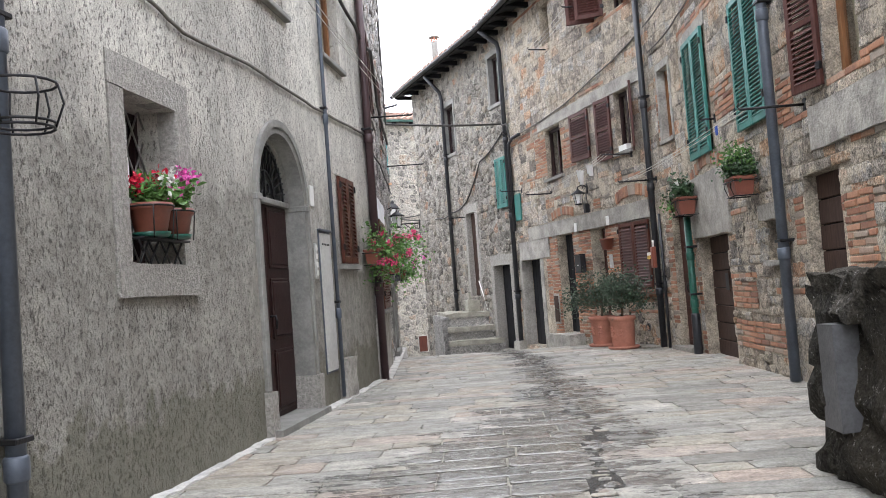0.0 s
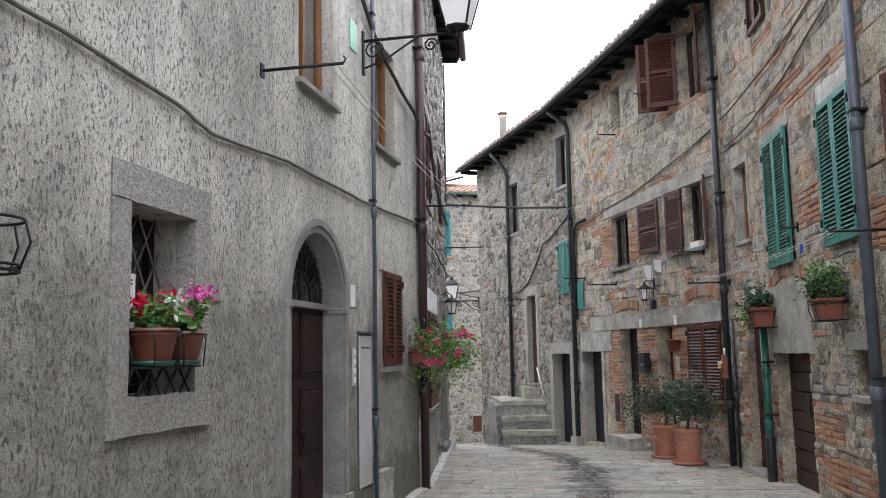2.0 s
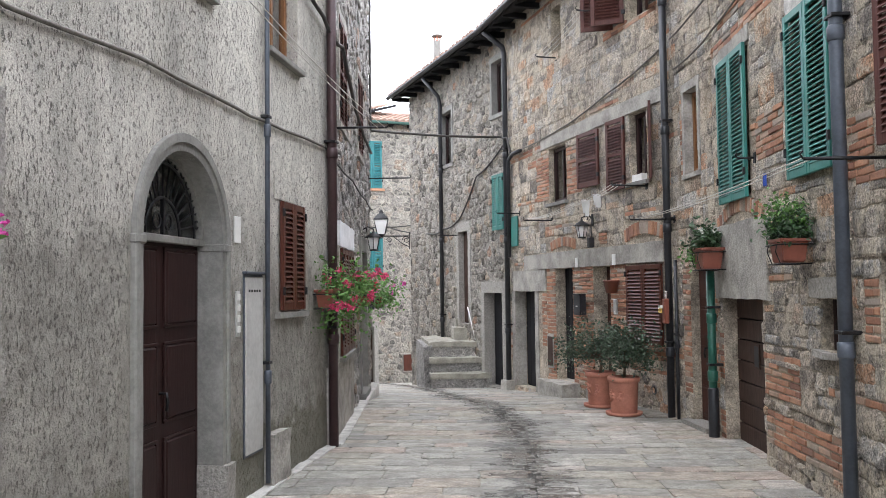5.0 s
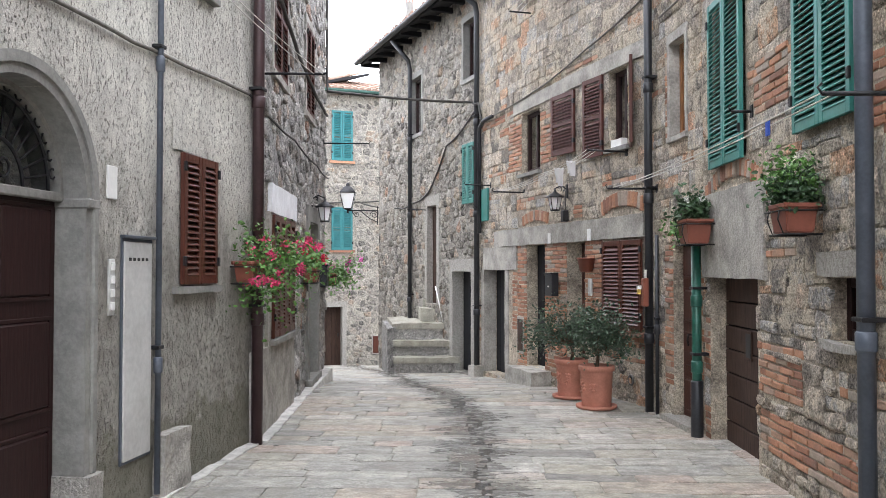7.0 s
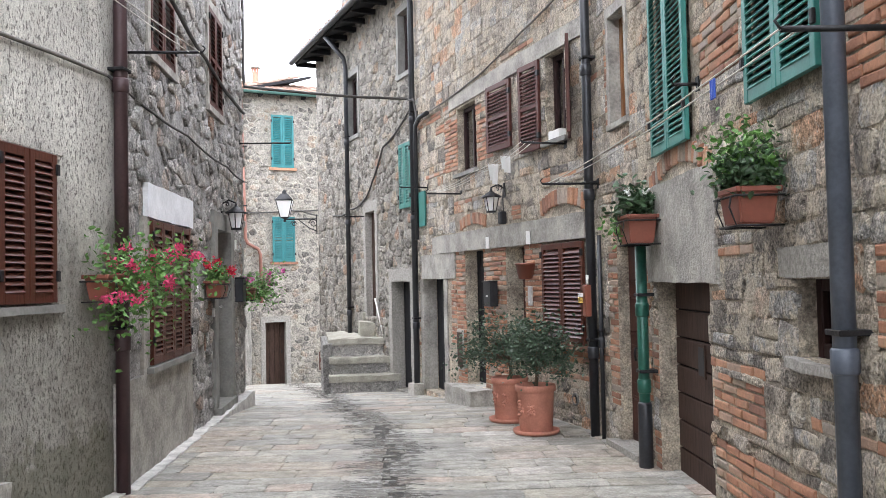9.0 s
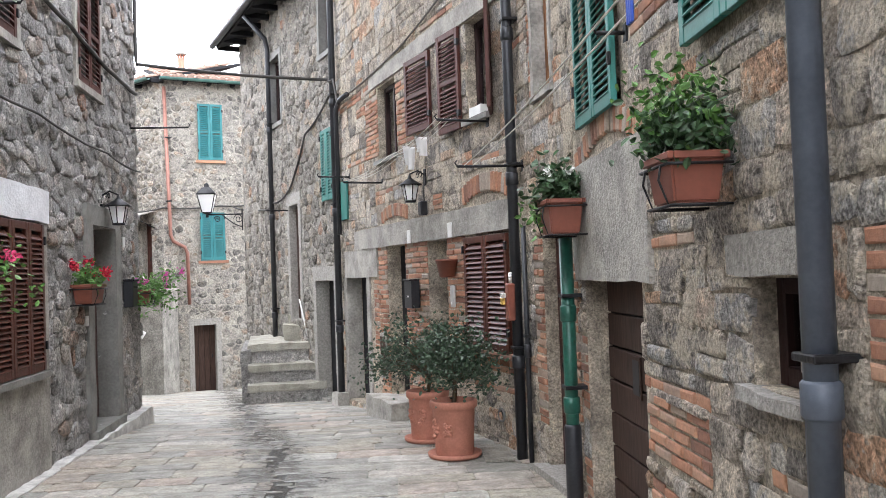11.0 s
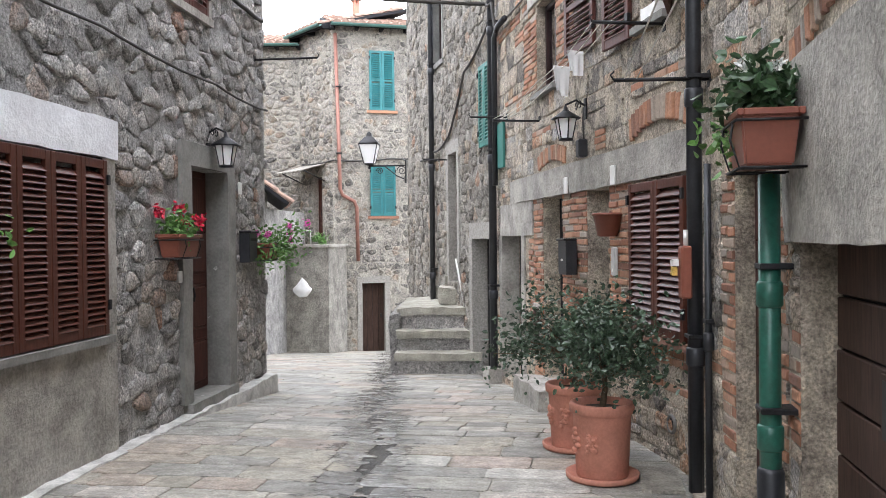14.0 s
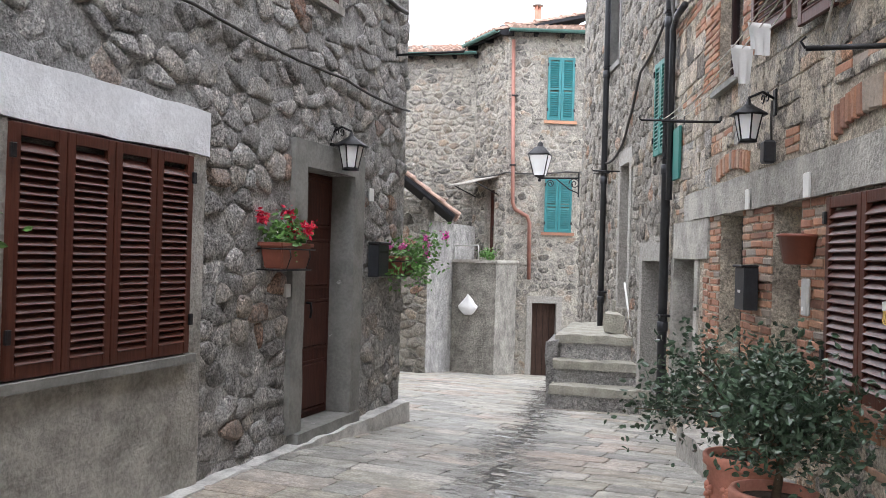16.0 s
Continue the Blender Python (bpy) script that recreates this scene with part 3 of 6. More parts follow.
def stones(wall, rng, mat, size=(.26, .17), jitter=.38, proud=(.015, .04), gap=.012, near_u=4.0, near_z=1.2, cut=.22, limit=300, rise=None, drop=0.0):
    """Rubble from a jittered bond: each stone is the ground nearest to its own seed."""
    w, h = size
    seeds = {}
    nr, nc = int((wall.z1 - wall.z0) / h) + 1, int(wall.length / w) + 2
    for r in range(nr):
        off = .5 * (r % 2) + rng.uniform(-.2, .2)
        for c in range(-1, nc):
            seeds[r, c] = ((c + off + rng.uniform(-jitter, jitter)) * w, wall.z0 + (r + .5 + rng.uniform(-1, 1) * (jitter if rise is None else rise)) * h + .04 * math.sin(c * .6))
            if rng.random() < drop:
                del seeds[r, c]
    pieces = []
    for (r, c), (x, z) in seeds.items():
        if any(k[0] < x < k[1] and k[2] < z < k[3] for k in wall.keep) or not (0 < x < wall.length and z < wall.z1):
            continue
        poly = [(x - .95 * w, z - .95 * h), (x + .95 * w, z - .95 * h), (x + .95 * w, z + .95 * h), (x - .95 * w, z + .95 * h)]
        for dr in (-2, -1, 0, 1, 2):
            for dc in (-2, -1, 0, 1, 2):
                o = seeds.get((r + dr, c + dc))
                if o and o != (x, z):
                    # distances run in stretched axes, so that stones lie flat
                    poly = clip(poly, (x + o[0]) / 2, (z + o[1]) / 2, (o[0] - x) / w, (o[1] - z) / h * w / h)
        for k in wall.keep + [(-9, 0, -9, 99), (wall.length, 99, -9, 99)]:
            if poly and min(p[0] for p in poly) < k[1] and max(p[0] for p in poly) > k[0] and min(p[1] for p in poly) < k[3] and max(p[1] for p in poly) > k[2]:
                sides = [(x - k[1], (k[1], 0, -1, 0)), (k[0] - x, (k[0], 0, 1, 0)), (z - k[3], (0, k[3], 0, -1)), (k[2] - z, (0, k[2], 0, 1))]
                poly = clip(poly, *max(sides)[1])
        if len(poly) < 3:
            continue
        bx, bz = max(p[0] for p in poly) - min(p[0] for p in poly), max(p[1] for p in poly) - min(p[1] for p in poly)
        if bx < .06 or bz < .05:
            continue
        v, f = rounded_stone(poly, rng.uniform(*proud), rng, cut, gap)
        pieces.append((v, f, x, z))
    nx = wall.x(near_u)
    emit(pieces, "stone", mat, wall.ob, lambda p: (p[2] - nx) ** 2 + 1.5 * (p[3] - near_z) ** 2, limit)


def coursed(wall, rng, mat, brick_list, near_u, near_z, limit=300):
    """Squared blocks in uneven courses with levelling courses of brick; rougher and smaller near the ground."""
    pieces = []
    z = wall.z0
    while z < wall.z1 - .06:
        rough = max(0.0, min(1.0, (2.6 - z) / 1.2))
        h = rng.uniform(.13, .21) if rough > .5 else rng.uniform(.15, .24)
        x = -rng.uniform(0, .3)
        while x < wall.length:
            run = rng.uniform(.9, 2.6)
            end = min(wall.length, x + run)
            level = rng.random() < .16
            if level:
                # bricks level the bed, thin stones lie on top
                k = 1 if h < .19 else 2
                while x < end:
                    w = rng.uniform(.16, .28)
                    for i in range(k):
                        r = trim((max(0, x) + .005, min(end, x + w) - .005, z + .062 * i + .004, z + .062 * i + .055), wall.keep)
                        if r and r[1] - r[0] > .05:
                            v, f = piece_data(*r, .014 * rng.uniform(.3, 1.1), rng, inset=.12, jit=.1, n8=False)
                            brick_list.append((v, f, (r[0] + r[1]) / 2, (r[2] + r[3]) / 2))
                    lo = z + .062 * k
                    if z + h - lo > .05:
                        r = trim((max(0, x) + .004, min(end, x + w) - .004, lo + .004, z + h - .004), wall.keep)
                        if r:
                            v, f = piece_data(*r, rng.uniform(.006, .016), rng, .2, .12, .08)
                            pieces.append((v, f, (r[0] + r[1]) / 2, (r[2] + r[3]) / 2))
                    x += w
                continue
            while x < end:
                w = rng.uniform(.15, .36) if rough > .5 else rng.uniform(.17, .44)
                split = rng.random() < .18 + .14 * rough and h > .15
                parts = ((0, .5 + rng.uniform(-.1, .1)), (None, 1)) if split else ((0, 1),)
                lo = 0
                for a, b in parts:
                    wob = .014 * math.sin(x * 2.1 + z * 3)
                    g = rng.uniform(.0, .006)
                    r = trim((max(0, x) + g, min(wall.length, x + w) - g, z + lo * h + wob + g, z + b * h + wob - g), wall.keep)
                    lo = b
                    if r and r[1] - r[0] > .06:
                        v, f = piece_data(*r, rng.uniform(.004, .016) + rough * rng.uniform(-.004, .014), rng, .12 + .14 * rough, .08 + .06 * rough, .05 + .06 * rough)
                        tx, tz = rng.uniform(-.04, .04), rng.uniform(-.05, .05)
                        cx, cz = (r[0] + r[1]) / 2, (r[2] + r[3]) / 2
                        v = [(p, q + ((p - cx) * tx + (o - cz) * tz if q > -.01 else 0), o) for p, q, o in v]
                        pieces.append((v, f, cx, cz))
                x += w
        z += h
    nx = wall.x(near_u)
    emit(pieces, "stone", mat, wall.ob, lambda p: (p[2] - nx) ** 2 + 1.5 * (p[3] - near_z) ** 2, limit, False)


def bricks(wall, rng, u0, u1, z0, z1, proud=0.016, pieces=None):
    """A patch of brickwork; the patch must be kept free of stones. Adds to pieces."""
    x0, x1 = wall.span(u0, u1)
    z, odd = z0, 0
    holes = [h for h in wall.holes]
    while z < z1 - 0.03:
        x = x0 - (0.125 if odd else 0)
        while x < x1:
            w = rng.uniform(0.2, 0.27)
            o = .012 * noise.noise(Vector((x * 2.2, z * 2, 5)))
            r = (max(x0, x) + .007, min(x1, x + w) - .007, z + o + .006, z + o + 0.052)
            if r[1] - r[0] > .04 and (r := trim(r, holes)) and r[3] - r[2] > .025:
                v, f = piece_data(*r, proud * rng.uniform(.2, 1.1), rng, inset=0.12, jit=0.09, n8=False)
                pieces.append((v, f, (r[0] + r[1]) / 2, (r[2] + r[3]) / 2))
            x += w
        z += 0.06
        odd ^= 1


def brick_arch(wall, rng, u0, u1, z0, rise, depth, pieces):
    """A flat segmental arch of bricks on edge."""
    x0, x1 = wall.span(u0, u1)
    n = max(5, int((x1 - x0) / 0.068))
    for i in range(n):
        t0, t1 = i / n, (i + 1) / n
        tm = (t0 + t1) / 2
        lean = (tm - .5) * 0.35
        zb = z0 + rise * (1 - (2 * tm - 1) ** 2)
        a, b = x0 + (x1 - x0) * t0 + .004, x0 + (x1 - x0) * t1 - .004
        v, f = piece_data(a, b, zb, zb + depth, .024 * rng.uniform(.7, 1.2), rng, inset=.12, jit=.06, n8=False)
        v = [(x + lean * (z - zb), y, z) for x, y, z in v]
        pieces.append((v, f, (a + b) / 2, zb))


def frame_stones(wall, u0, u1, z0, z1, side=0.14, head=0.16, sill=0.0, proud=0.03, mat=None, name="stone_surround", label="dressed grey stone surround of the opening", deep=0.2):
    """Jambs, lintel and sill round an opening, as parts of one surround."""
    mat = mat or M_GRANITE
    x0, x1 = wall.span(u0, u1)
    t = thing(name, label, "surround", wall.m)
    rng = random.Random(int(u0 * 100))
    for n, a in (("jamb", (x0 - side, x0 + .004, z0, z1)), ("jamb", (x1 - .004, x1 + side, z0, z1)), ("lintel", (x0 - side, x1 + side, z1, z1 + head))):
        if a[1] - a[0] > .01 and a[3] - a[2] > .01:
            part(n, rough_box(a[0], a[1], -deep, proud, a[2], a[3], .1, .007, rng.random() * 9), mat, t)
    if sill:
        part("sill", rough_box(x0 - side, x1 + side, -deep, proud + .018, z0 - sill, z0, .1, .008, rng.random() * 9), mat, t)
    wall.free(u0 - side, u1 + side, z0 - sill, z1 + head)
    return t


def louvre_leaf(parent, x0, x1, z0, z1, mat, y=0.0, thick=0.035, pitch=0.045, mid=True, m=None, slats=True):
    """One louvred shutter leaf with stiles, rails and slats."""
    st = min(0.055, (x1 - x0) * 0.2)
    bm = bmesh.new()
    add_box(bm, x0, x0 + st, y, y + thick, z0, z1, 0.004)
    add_box(bm, x1 - st, x1, y, y + thick, z0, z1, 0.004)
    bars = [(z0, z0 + .07), (z1 - .06, z1)] + ([((z0 + z1) / 2 - .025, (z0 + z1) / 2 + .025)] if mid else [])
    for a, b in bars:
        add_box(bm, x0 + st, x1 - st, y + .002, y + thick - .002, a, b, 0.003)
    leaf = part("shutter_leaf", bm, mat, parent, m=m)
    sm = bpy.data.meshes.new("slat")
    sb = bmesh.new()
    add_box(sb, x0 + st - .004, x1 - st + .004, -.004, .004, -.03, .03, m=Matrix.Rotation(radians(40), 4, "X"))
    sb.to_mesh(sm)
    sb.free()
    sm.materials.append(mat)
    z = z0 + .09
    while z < z1 - .075:
        if not (mid and abs(z - (z0 + z1) / 2) < .04):
            link("slat", sm, None, leaf, m=Matrix.Translation((0, y + thick / 2, z)))
        z += pitch
    return leaf


def shutters(wall, u0, u1, z0, z1, mat, label, leaves=2, d=0.01, group="", mid=True, pitch=0.045, hinges=True, name="window_shutters"):
    x0, x1 = wall.span(u0, u1)
    t = thing(name, label, "shutters", wall.m @ Matrix.Translation((x0, d, z0)), group)
    w, h = x1 - x0, z1 - z0
    for i in range(leaves):
        louvre_leaf(t, w * i / leaves + .003, w * (i + 1) / leaves - .003, 0, h, mat, mid=mid, pitch=pitch)
    if hinges:
        for x in (-.012, w - .022):
            for z in (.14 * h, .86 * h):
                part("hinge", box(x, x + .034, .03, .05, z, z + .07, .004), M_IRON, t)
    return t


def open_shutter(wall, u, z0, z1, width, angle, mat, label, group=""):
    """A single leaf that stands open on its hinge at u."""
    t = thing("open_shutter", label, "shutter", wall.m @ Matrix.Translation((wall.x(u), .02, z0)) @ Matrix.Rotation(radians(angle), 4, "Z"), group)
    louvre_leaf(t, 0, width, 0, z1 - z0, mat, pitch=.042)
    for z in (.12, z1 - z0 - .18):
        part("hinge", box(-.02, .03, .02, .05, z, z + .06, .003), M_IRON, t)
    return t


def window(wall, u0, u1, z0, z1, mat, label, d=-0.2, curtain=False, bars=1, name="window_1", hole=True):
    """A casement set back in the wall, with frame, glazing bar and panes."""
    if hole:
        wall.hole(u0, u1, z0, z1)
    x0, x1 = wall.span(u0, u1)
    t = thing(name, label, "window", wall.m @ Matrix.Translation((x0, d, z0)))
    tagged(t, kind="structure")
    w, h = x1 - x0, z1 - z0
    bm = bmesh.new()
    for a in ((0, .06, 0, h), (w - .06, w, 0, h), (.06, w - .06, 0, .07), (.06, w - .06, h - .06, h)):
        add_box(bm, a[0], a[1], -.03, .03, a[2], a[3], .006)
    part("window_frame", bm, mat, t)
    for i in range(bars):
        x = w * (i + 1) / (bars + 1)
        part("glazing_bar", box(x - .025, x + .025, -.02, .025, .07, h - .06, .005), mat, t)
    part("pane", box(.05, w - .05, -.006, 0, .06, h - .05), M_GLASS, t)
    if curtain:
        v, f = [], []
        n = 24
        for i in range(n + 1):
            x = .04 + (w - .08) * i / n
            for z in (.05, h - .05):
                v.append((x, -.1 + .015 * math.sin(i * 1.9), z))
            if i:
                f.append((2 * i - 2, 2 * i, 2 * i + 1, 2 * i - 1))
        raw("curtain", v, f, M_CURTAIN, t, smooth=True)
    return t


def panel_door(wall, u0, u1, z0, z1, mat, label, d=-0.25, cols=2, rows=3, name="door_1", knob=True, hole=True):
    """A panelled door leaf set back in its opening."""
    if hole:
        wall.hole(u0, u1, z0, z1)
    x0, x1 = wall.span(u0, u1)
    w, h = x1 - x0, z1 - z0
    t = thing(name, label, "door", wall.m @ Matrix.Translation((x0, d, z0)))
    tagged(t, kind="structure")
    part("door_leaf", box(0, w, -.04, 0, .005, h, .004), mat, t)
    cw, rh = w / cols, h / rows
    for i in range(cols):
        for k in range(rows):
            a, b, c, e = i * cw + .07, (i + 1) * cw - .07, k * rh + .08, (k + 1) * rh - .06
            if b - a < .05:
                a, b = i * cw + .03, (i + 1) * cw - .03
            bm = box(a, b, -.002, .02, c, e, .012)
            part("door_panel", bm, mat, t)
            bm = bmesh.new()
            for q in ((a - .025, b + .025, c - .025, c - .002), (a - .025, b + .025, e + .002, e + .025), (a - .025, a - .002, c - .002, e + .002), (b + .002, b + .025, c - .002, e + .002)):
                add_box(bm, q[0], q[1], -.002, .014, q[2], q[3], .004)
            part("moulding", bm, mat, t)
    if knob:
        tube("door_handle", [(w * .5, .0, h * .47), (w * .5, .05, h * .47), (w * .5, .06, h * .44), (w * .5, .05, h * .41)], .011, M_IRON, t)
    return t


def plank_door(wall, u0, u1, z0, z1, mat, label, d=-0.22, across=True, n=8, name="door_2", hole=True):
    """A door of boards, laid across or upright."""
    if hole:
        wall.hole(u0, u1, z0, z1)
    x0, x1 = wall.span(u0, u1)
    w, h = x1 - x0, z1 - z0
    t = thing(name, label, "door", wall.m @ Matrix.Translation((x0, d, z0)))
    tagged(t, kind="structure")
    part("door_leaf", box(0, w, -.04, -.012, 0, h), M_WOOD_BLACK, t)
    rng = random.Random(int(u0 * 37))
    for i in range(n):
        if across:
            b = box(.01, w - .01, -.012, .012 + rng.uniform(0, .01), h * i / n + .006, h * (i + 1) / n - .006, .006)
        else:
            b = box(w * i / n + .004, w * (i + 1) / n - .004, -.012, .01 + rng.uniform(0, .006), .01, h - .005, .005)
        part("plank", b, mat, t)
    part("latch", box(w * .12, w * .12 + .03, .015, .05, h * .5, h * .5 + .09, .004), M_IRON, t)
    return t


def drainpipe(wall, u, z0, z1, r, mat, label, d=0.08, clamps=(0.8, 2.6, 4.4), extra=None, category="drainpipe", head=None):
    t = thing("drainpipe", label, category, wall.at(u, 0))
    pts = [(0, d, z0), (0, d, z1)]
    if head:
        pts += head
    tube("pipe", pts, r, mat, t, 12)
    for z in clamps:
        if z0 < z < z1:
            part("clamp", box(-r - .02, r + .02, 0.0, d + r + .004, z, z + .025, .004), M_IRON, t)
            lathe("socket", [(r + .002, z - .16), (r + .01, z - .15), (r + .01, z - .06), (r + .002, z - .05)], mat, t, 12, m=Matrix.Translation((0, d, 0)))
    return t


def cable(name, points, r, mat, label, sag=0.0, wobble=0.0):
    """A thing of its own that runs from point to point, with sag."""
    out = []
    rng = random.Random(len(points) * 7)
    for i in range(len(points) - 1):
        a, b = Vector(points[i]), Vector(points[i + 1])
        n = max(4, int((b - a).length / .25))
        for k in range(n):
            t = k / n
            p = a.lerp(b, t)
            p.z -= sag * 4 * t * (1 - t)
            p += Vector((rng.uniform(-1, 1), 0, rng.uniform(-1, 1))) * wobble
            out.append(p)
    out.append(Vector(points[-1]))
    return tagged(tube(name, out, r, mat, None, 6), label, "cable")


# ---- the ground ----
def ground_z(y):
    if y < 12.3:
        return 0.0
    if y < 18:
        return -0.43 * (y - 12.3) / 5.7
    return -0.43 - 0.77 * (min(y, 27) - 18) / 8


def gutter_x(y):
    return GUTTER_X0 + GUTTER_BEND * max(0, y - GUTTER_Y1) - 0.05 * max(0, GUTTER_Y0 - y) + 0.05 * math.sin(y * 1.7) + 0.03 * math.sin(y * 4.3 + 1)


def build_ground():
    ys = [-400, -60, -8] + [-4 + i for i in range(17)] + [13 + .5 * i for i in range(29)] + [40, 100, 400]
    xs = [-400, -60, -12, -6, -3, 0, 3, 6, 40, 400]
    v = [(x, y, ground_z(y) - .003) for y in ys for x in xs]
    n = len(xs)
    f = [(j * n + i, j * n + i + 1, (j + 1) * n + i + 1, (j + 1) * n + i) for j in range(len(ys) - 1) for i in range(n - 1)]
    g = raw("ground", v, f, M_GROUND)
    return tagged(g, "pale sandy mortar ground under the street paving", "ground", "", "structure")


ground = build_ground()


def paving():
    rng = random.Random(11)
    road = thing("pavement", "worn grey-brown stone slabs laid across the street, wet along the gutter", "pavement")
    tagged(road, kind="structure")
    pieces, chips = [], []
    y = -3.2
    while y < 27:
        h = rng.uniform(.19, .34)
        left, right = (-3.3, 2.5) if y < 14.5 else (-9.5, 2.2)
        x = left - rng.uniform(0, .5)
        while x < right:
            w = rng.uniform(.28, .85)
            gx = gutter_x(y + h / 2)
            half = .045 + .03 * math.sin(y * 5.1)
            if y < 20 and x < gx - half < x + w + .12:
                w = gx - half - x
                jump = 2 * half + rng.uniform(-.02, .03)
            else:
                jump = 0
            g = rng.uniform(.002, .006)
            a, b, c, e = x + g, x + w - g, y + g, y + h - g
            if b > left and b - a > .06:
                vv, ff = piece_data(a, b, c, e, rng.uniform(.006, .012), rng, .12, .05, .02, back=-.03)
                # lay it flat: the wall's z becomes y, its front faces up
                vv = [(p, q + .05 * math.sin(p * 1.1 + y * .35) + .025 * math.sin(p * 3.1 + y), o + ground_z(q)) for p, o, q in vv]
                pieces.append((vv, [tuple(reversed(q)) for q in ff], (a + b) / 2, (c + e) / 2))
            x += w + jump
        y += h
    emit(pieces, "paving_slab", M_PAVE, road, lambda p: (p[2] * 1.2) ** 2 + (p[3] - 10.0) ** 2, 300, False, "paving_slabs_rest")
    # the gutter's wet bed, its deep shade painted black, and the chips of broken stone in it
    n = 180
    v, f = [], []
    for i in range(n + 1):
        yy = -3.2 + 23 * i / n
        gx, z = gutter_x(yy), ground_z(yy) + .002
        v += [(gx - .1, yy, z), (gx, yy, z), (gx + .1, yy, z)]
        if i:
            b = 3 * i
            f += [(b - 3, b - 2, b + 1, b), (b - 2, b - 1, b + 2, b + 1)]
    raw("gutter_bed", v, f, M_BED, road, "dark wet silt in the open gutter", smooth=True)
    verts, faces = [], []
    for _ in range(420):
        yy = rng.uniform(-3, 19)
        cx, sx, sy = gutter_x(yy) + rng.gauss(0, .045), rng.uniform(.02, .07), rng.uniform(.015, .045)
        vv, ff = piece_data(cx - sx, cx + sx, yy - sy, yy + sy, rng.uniform(.0, .014), rng, .25, .15, .16, back=-.03)
        b = len(verts)
        verts += [(p, q, o + ground_z(q) + .002) for p, o, q in vv]
        faces += [tuple(k + b for k in reversed(q)) for q in ff]
    tagged(raw("gutter_chips", verts, faces, M_PAVE, road), kind="stuff")


# ---- left: rendered house ----
A = Wall("wall_west_rendered", (-3.34, -4), (-2.04, 9.1), -1, -0.1, 7.6, "tall grey scratched render wall with damp stains", M_PLASTER, 0.5)
B = Wall("wall_west_stone", (-2.02, 9.1), (-2.36, 14.85), -1, -0.5, 7.2, "rough grey rubble stone wall of a house", M_MORTAR_B, 0.5)
R1 = Wall("wall_east_near", (2.15, -4), (2.05, 9.6), 1, -0.1, 6.7, "weathered brown stone house wall with ochre mortar", M_MORTAR_R)
R2 = Wall("wall_east_bend", (2.05, 9.6), (1.877, 11.1), 1, -0.2, 6.7, "weathered stone and brick house wall", M_MORTAR_R)
R3 = Wall("wall_east_middle", (1.877, 11.1), (0.03, 16.7), 1, -0.5, 6.7, "stone house wall with brick doorways and a cement lintel band", M_MORTAR_R)
R4 = Wall("wall_east_far", (0.03, 16.7), (-2.28, 22.2), 1, -1.0, 6.7, "rough stone house wall above the outside steps", M_MORTAR_G)
D = Wall("wall_north", (-4.9, 25.8), (-1.6, 27.28), -1, -1.6, 6.75, "pale rubble stone wall closing the street", M_MORTAR_D)
F = Wall("wall_north_return", (-6.1, 26.9), (-4.9, 25.8), -1, -1.6, 6.75, "pale rubble stone return wall with a raised doorway", M_MORTAR_D)
E = Wall("wall_north_west", (-11, 26.0), (-6.1, 26.9), -1, -1.6, 6.6, "pale rubble stone wall at the alley's end", M_MORTAR_D)

# rendered house: window with lattice
A.hole(7.19, 7.86, 1.33, 2.31)
frame_stones(A, 7.19, 7.86, 1.33, 2.31, 0.165, 0.19, 0.19, 0.012, label="dressed grey granite window surround", deep=0.12)


def lattice_window():
    x0, x1 = A.span(7.19, 7.86)
    t = thing("lattice_window", "deep-set dark window behind a diamond iron lattice", "window", A.m @ Matrix.Translation((x0, -.26, 1.33)))
    w, h = x1 - x0, .98
    bm = bmesh.new()
    for a in ((0, .05, 0, h), (w - .05, w, 0, h), (.05, w - .05, 0, .05), (.05, w - .05, h - .05, h)):
        add_box(bm, a[0], a[1], -.05, 0, a[2], a[3], .005)
    part("window_frame", bm, M_WOOD_DARK, t)
    part("pane", box(.04, w - .04, -.04, -.034, .04, h - .04), M_GLASS, t)
    p = .17
    for s in (1, -1):
        for i in range(-6, 11):
            xa = i * p
            lo, hi = max(0, -xa / .62 if s > 0 else (xa - w) / .62), 0
            pts = []
            for k in range(21):
                z = h * k / 20
                x = xa + s * z * .62 if s > 0 else xa - z * .62 + .35
                if 0.01 <= x <= w - .01:
                    pts.append((x, .05 + s * .005, z))
            if len(pts) > 2:
                tube("lattice_bar", [pts[0], pts[-1]], .007, M_PIETRA, t, 5)
    return t


lattice_window()


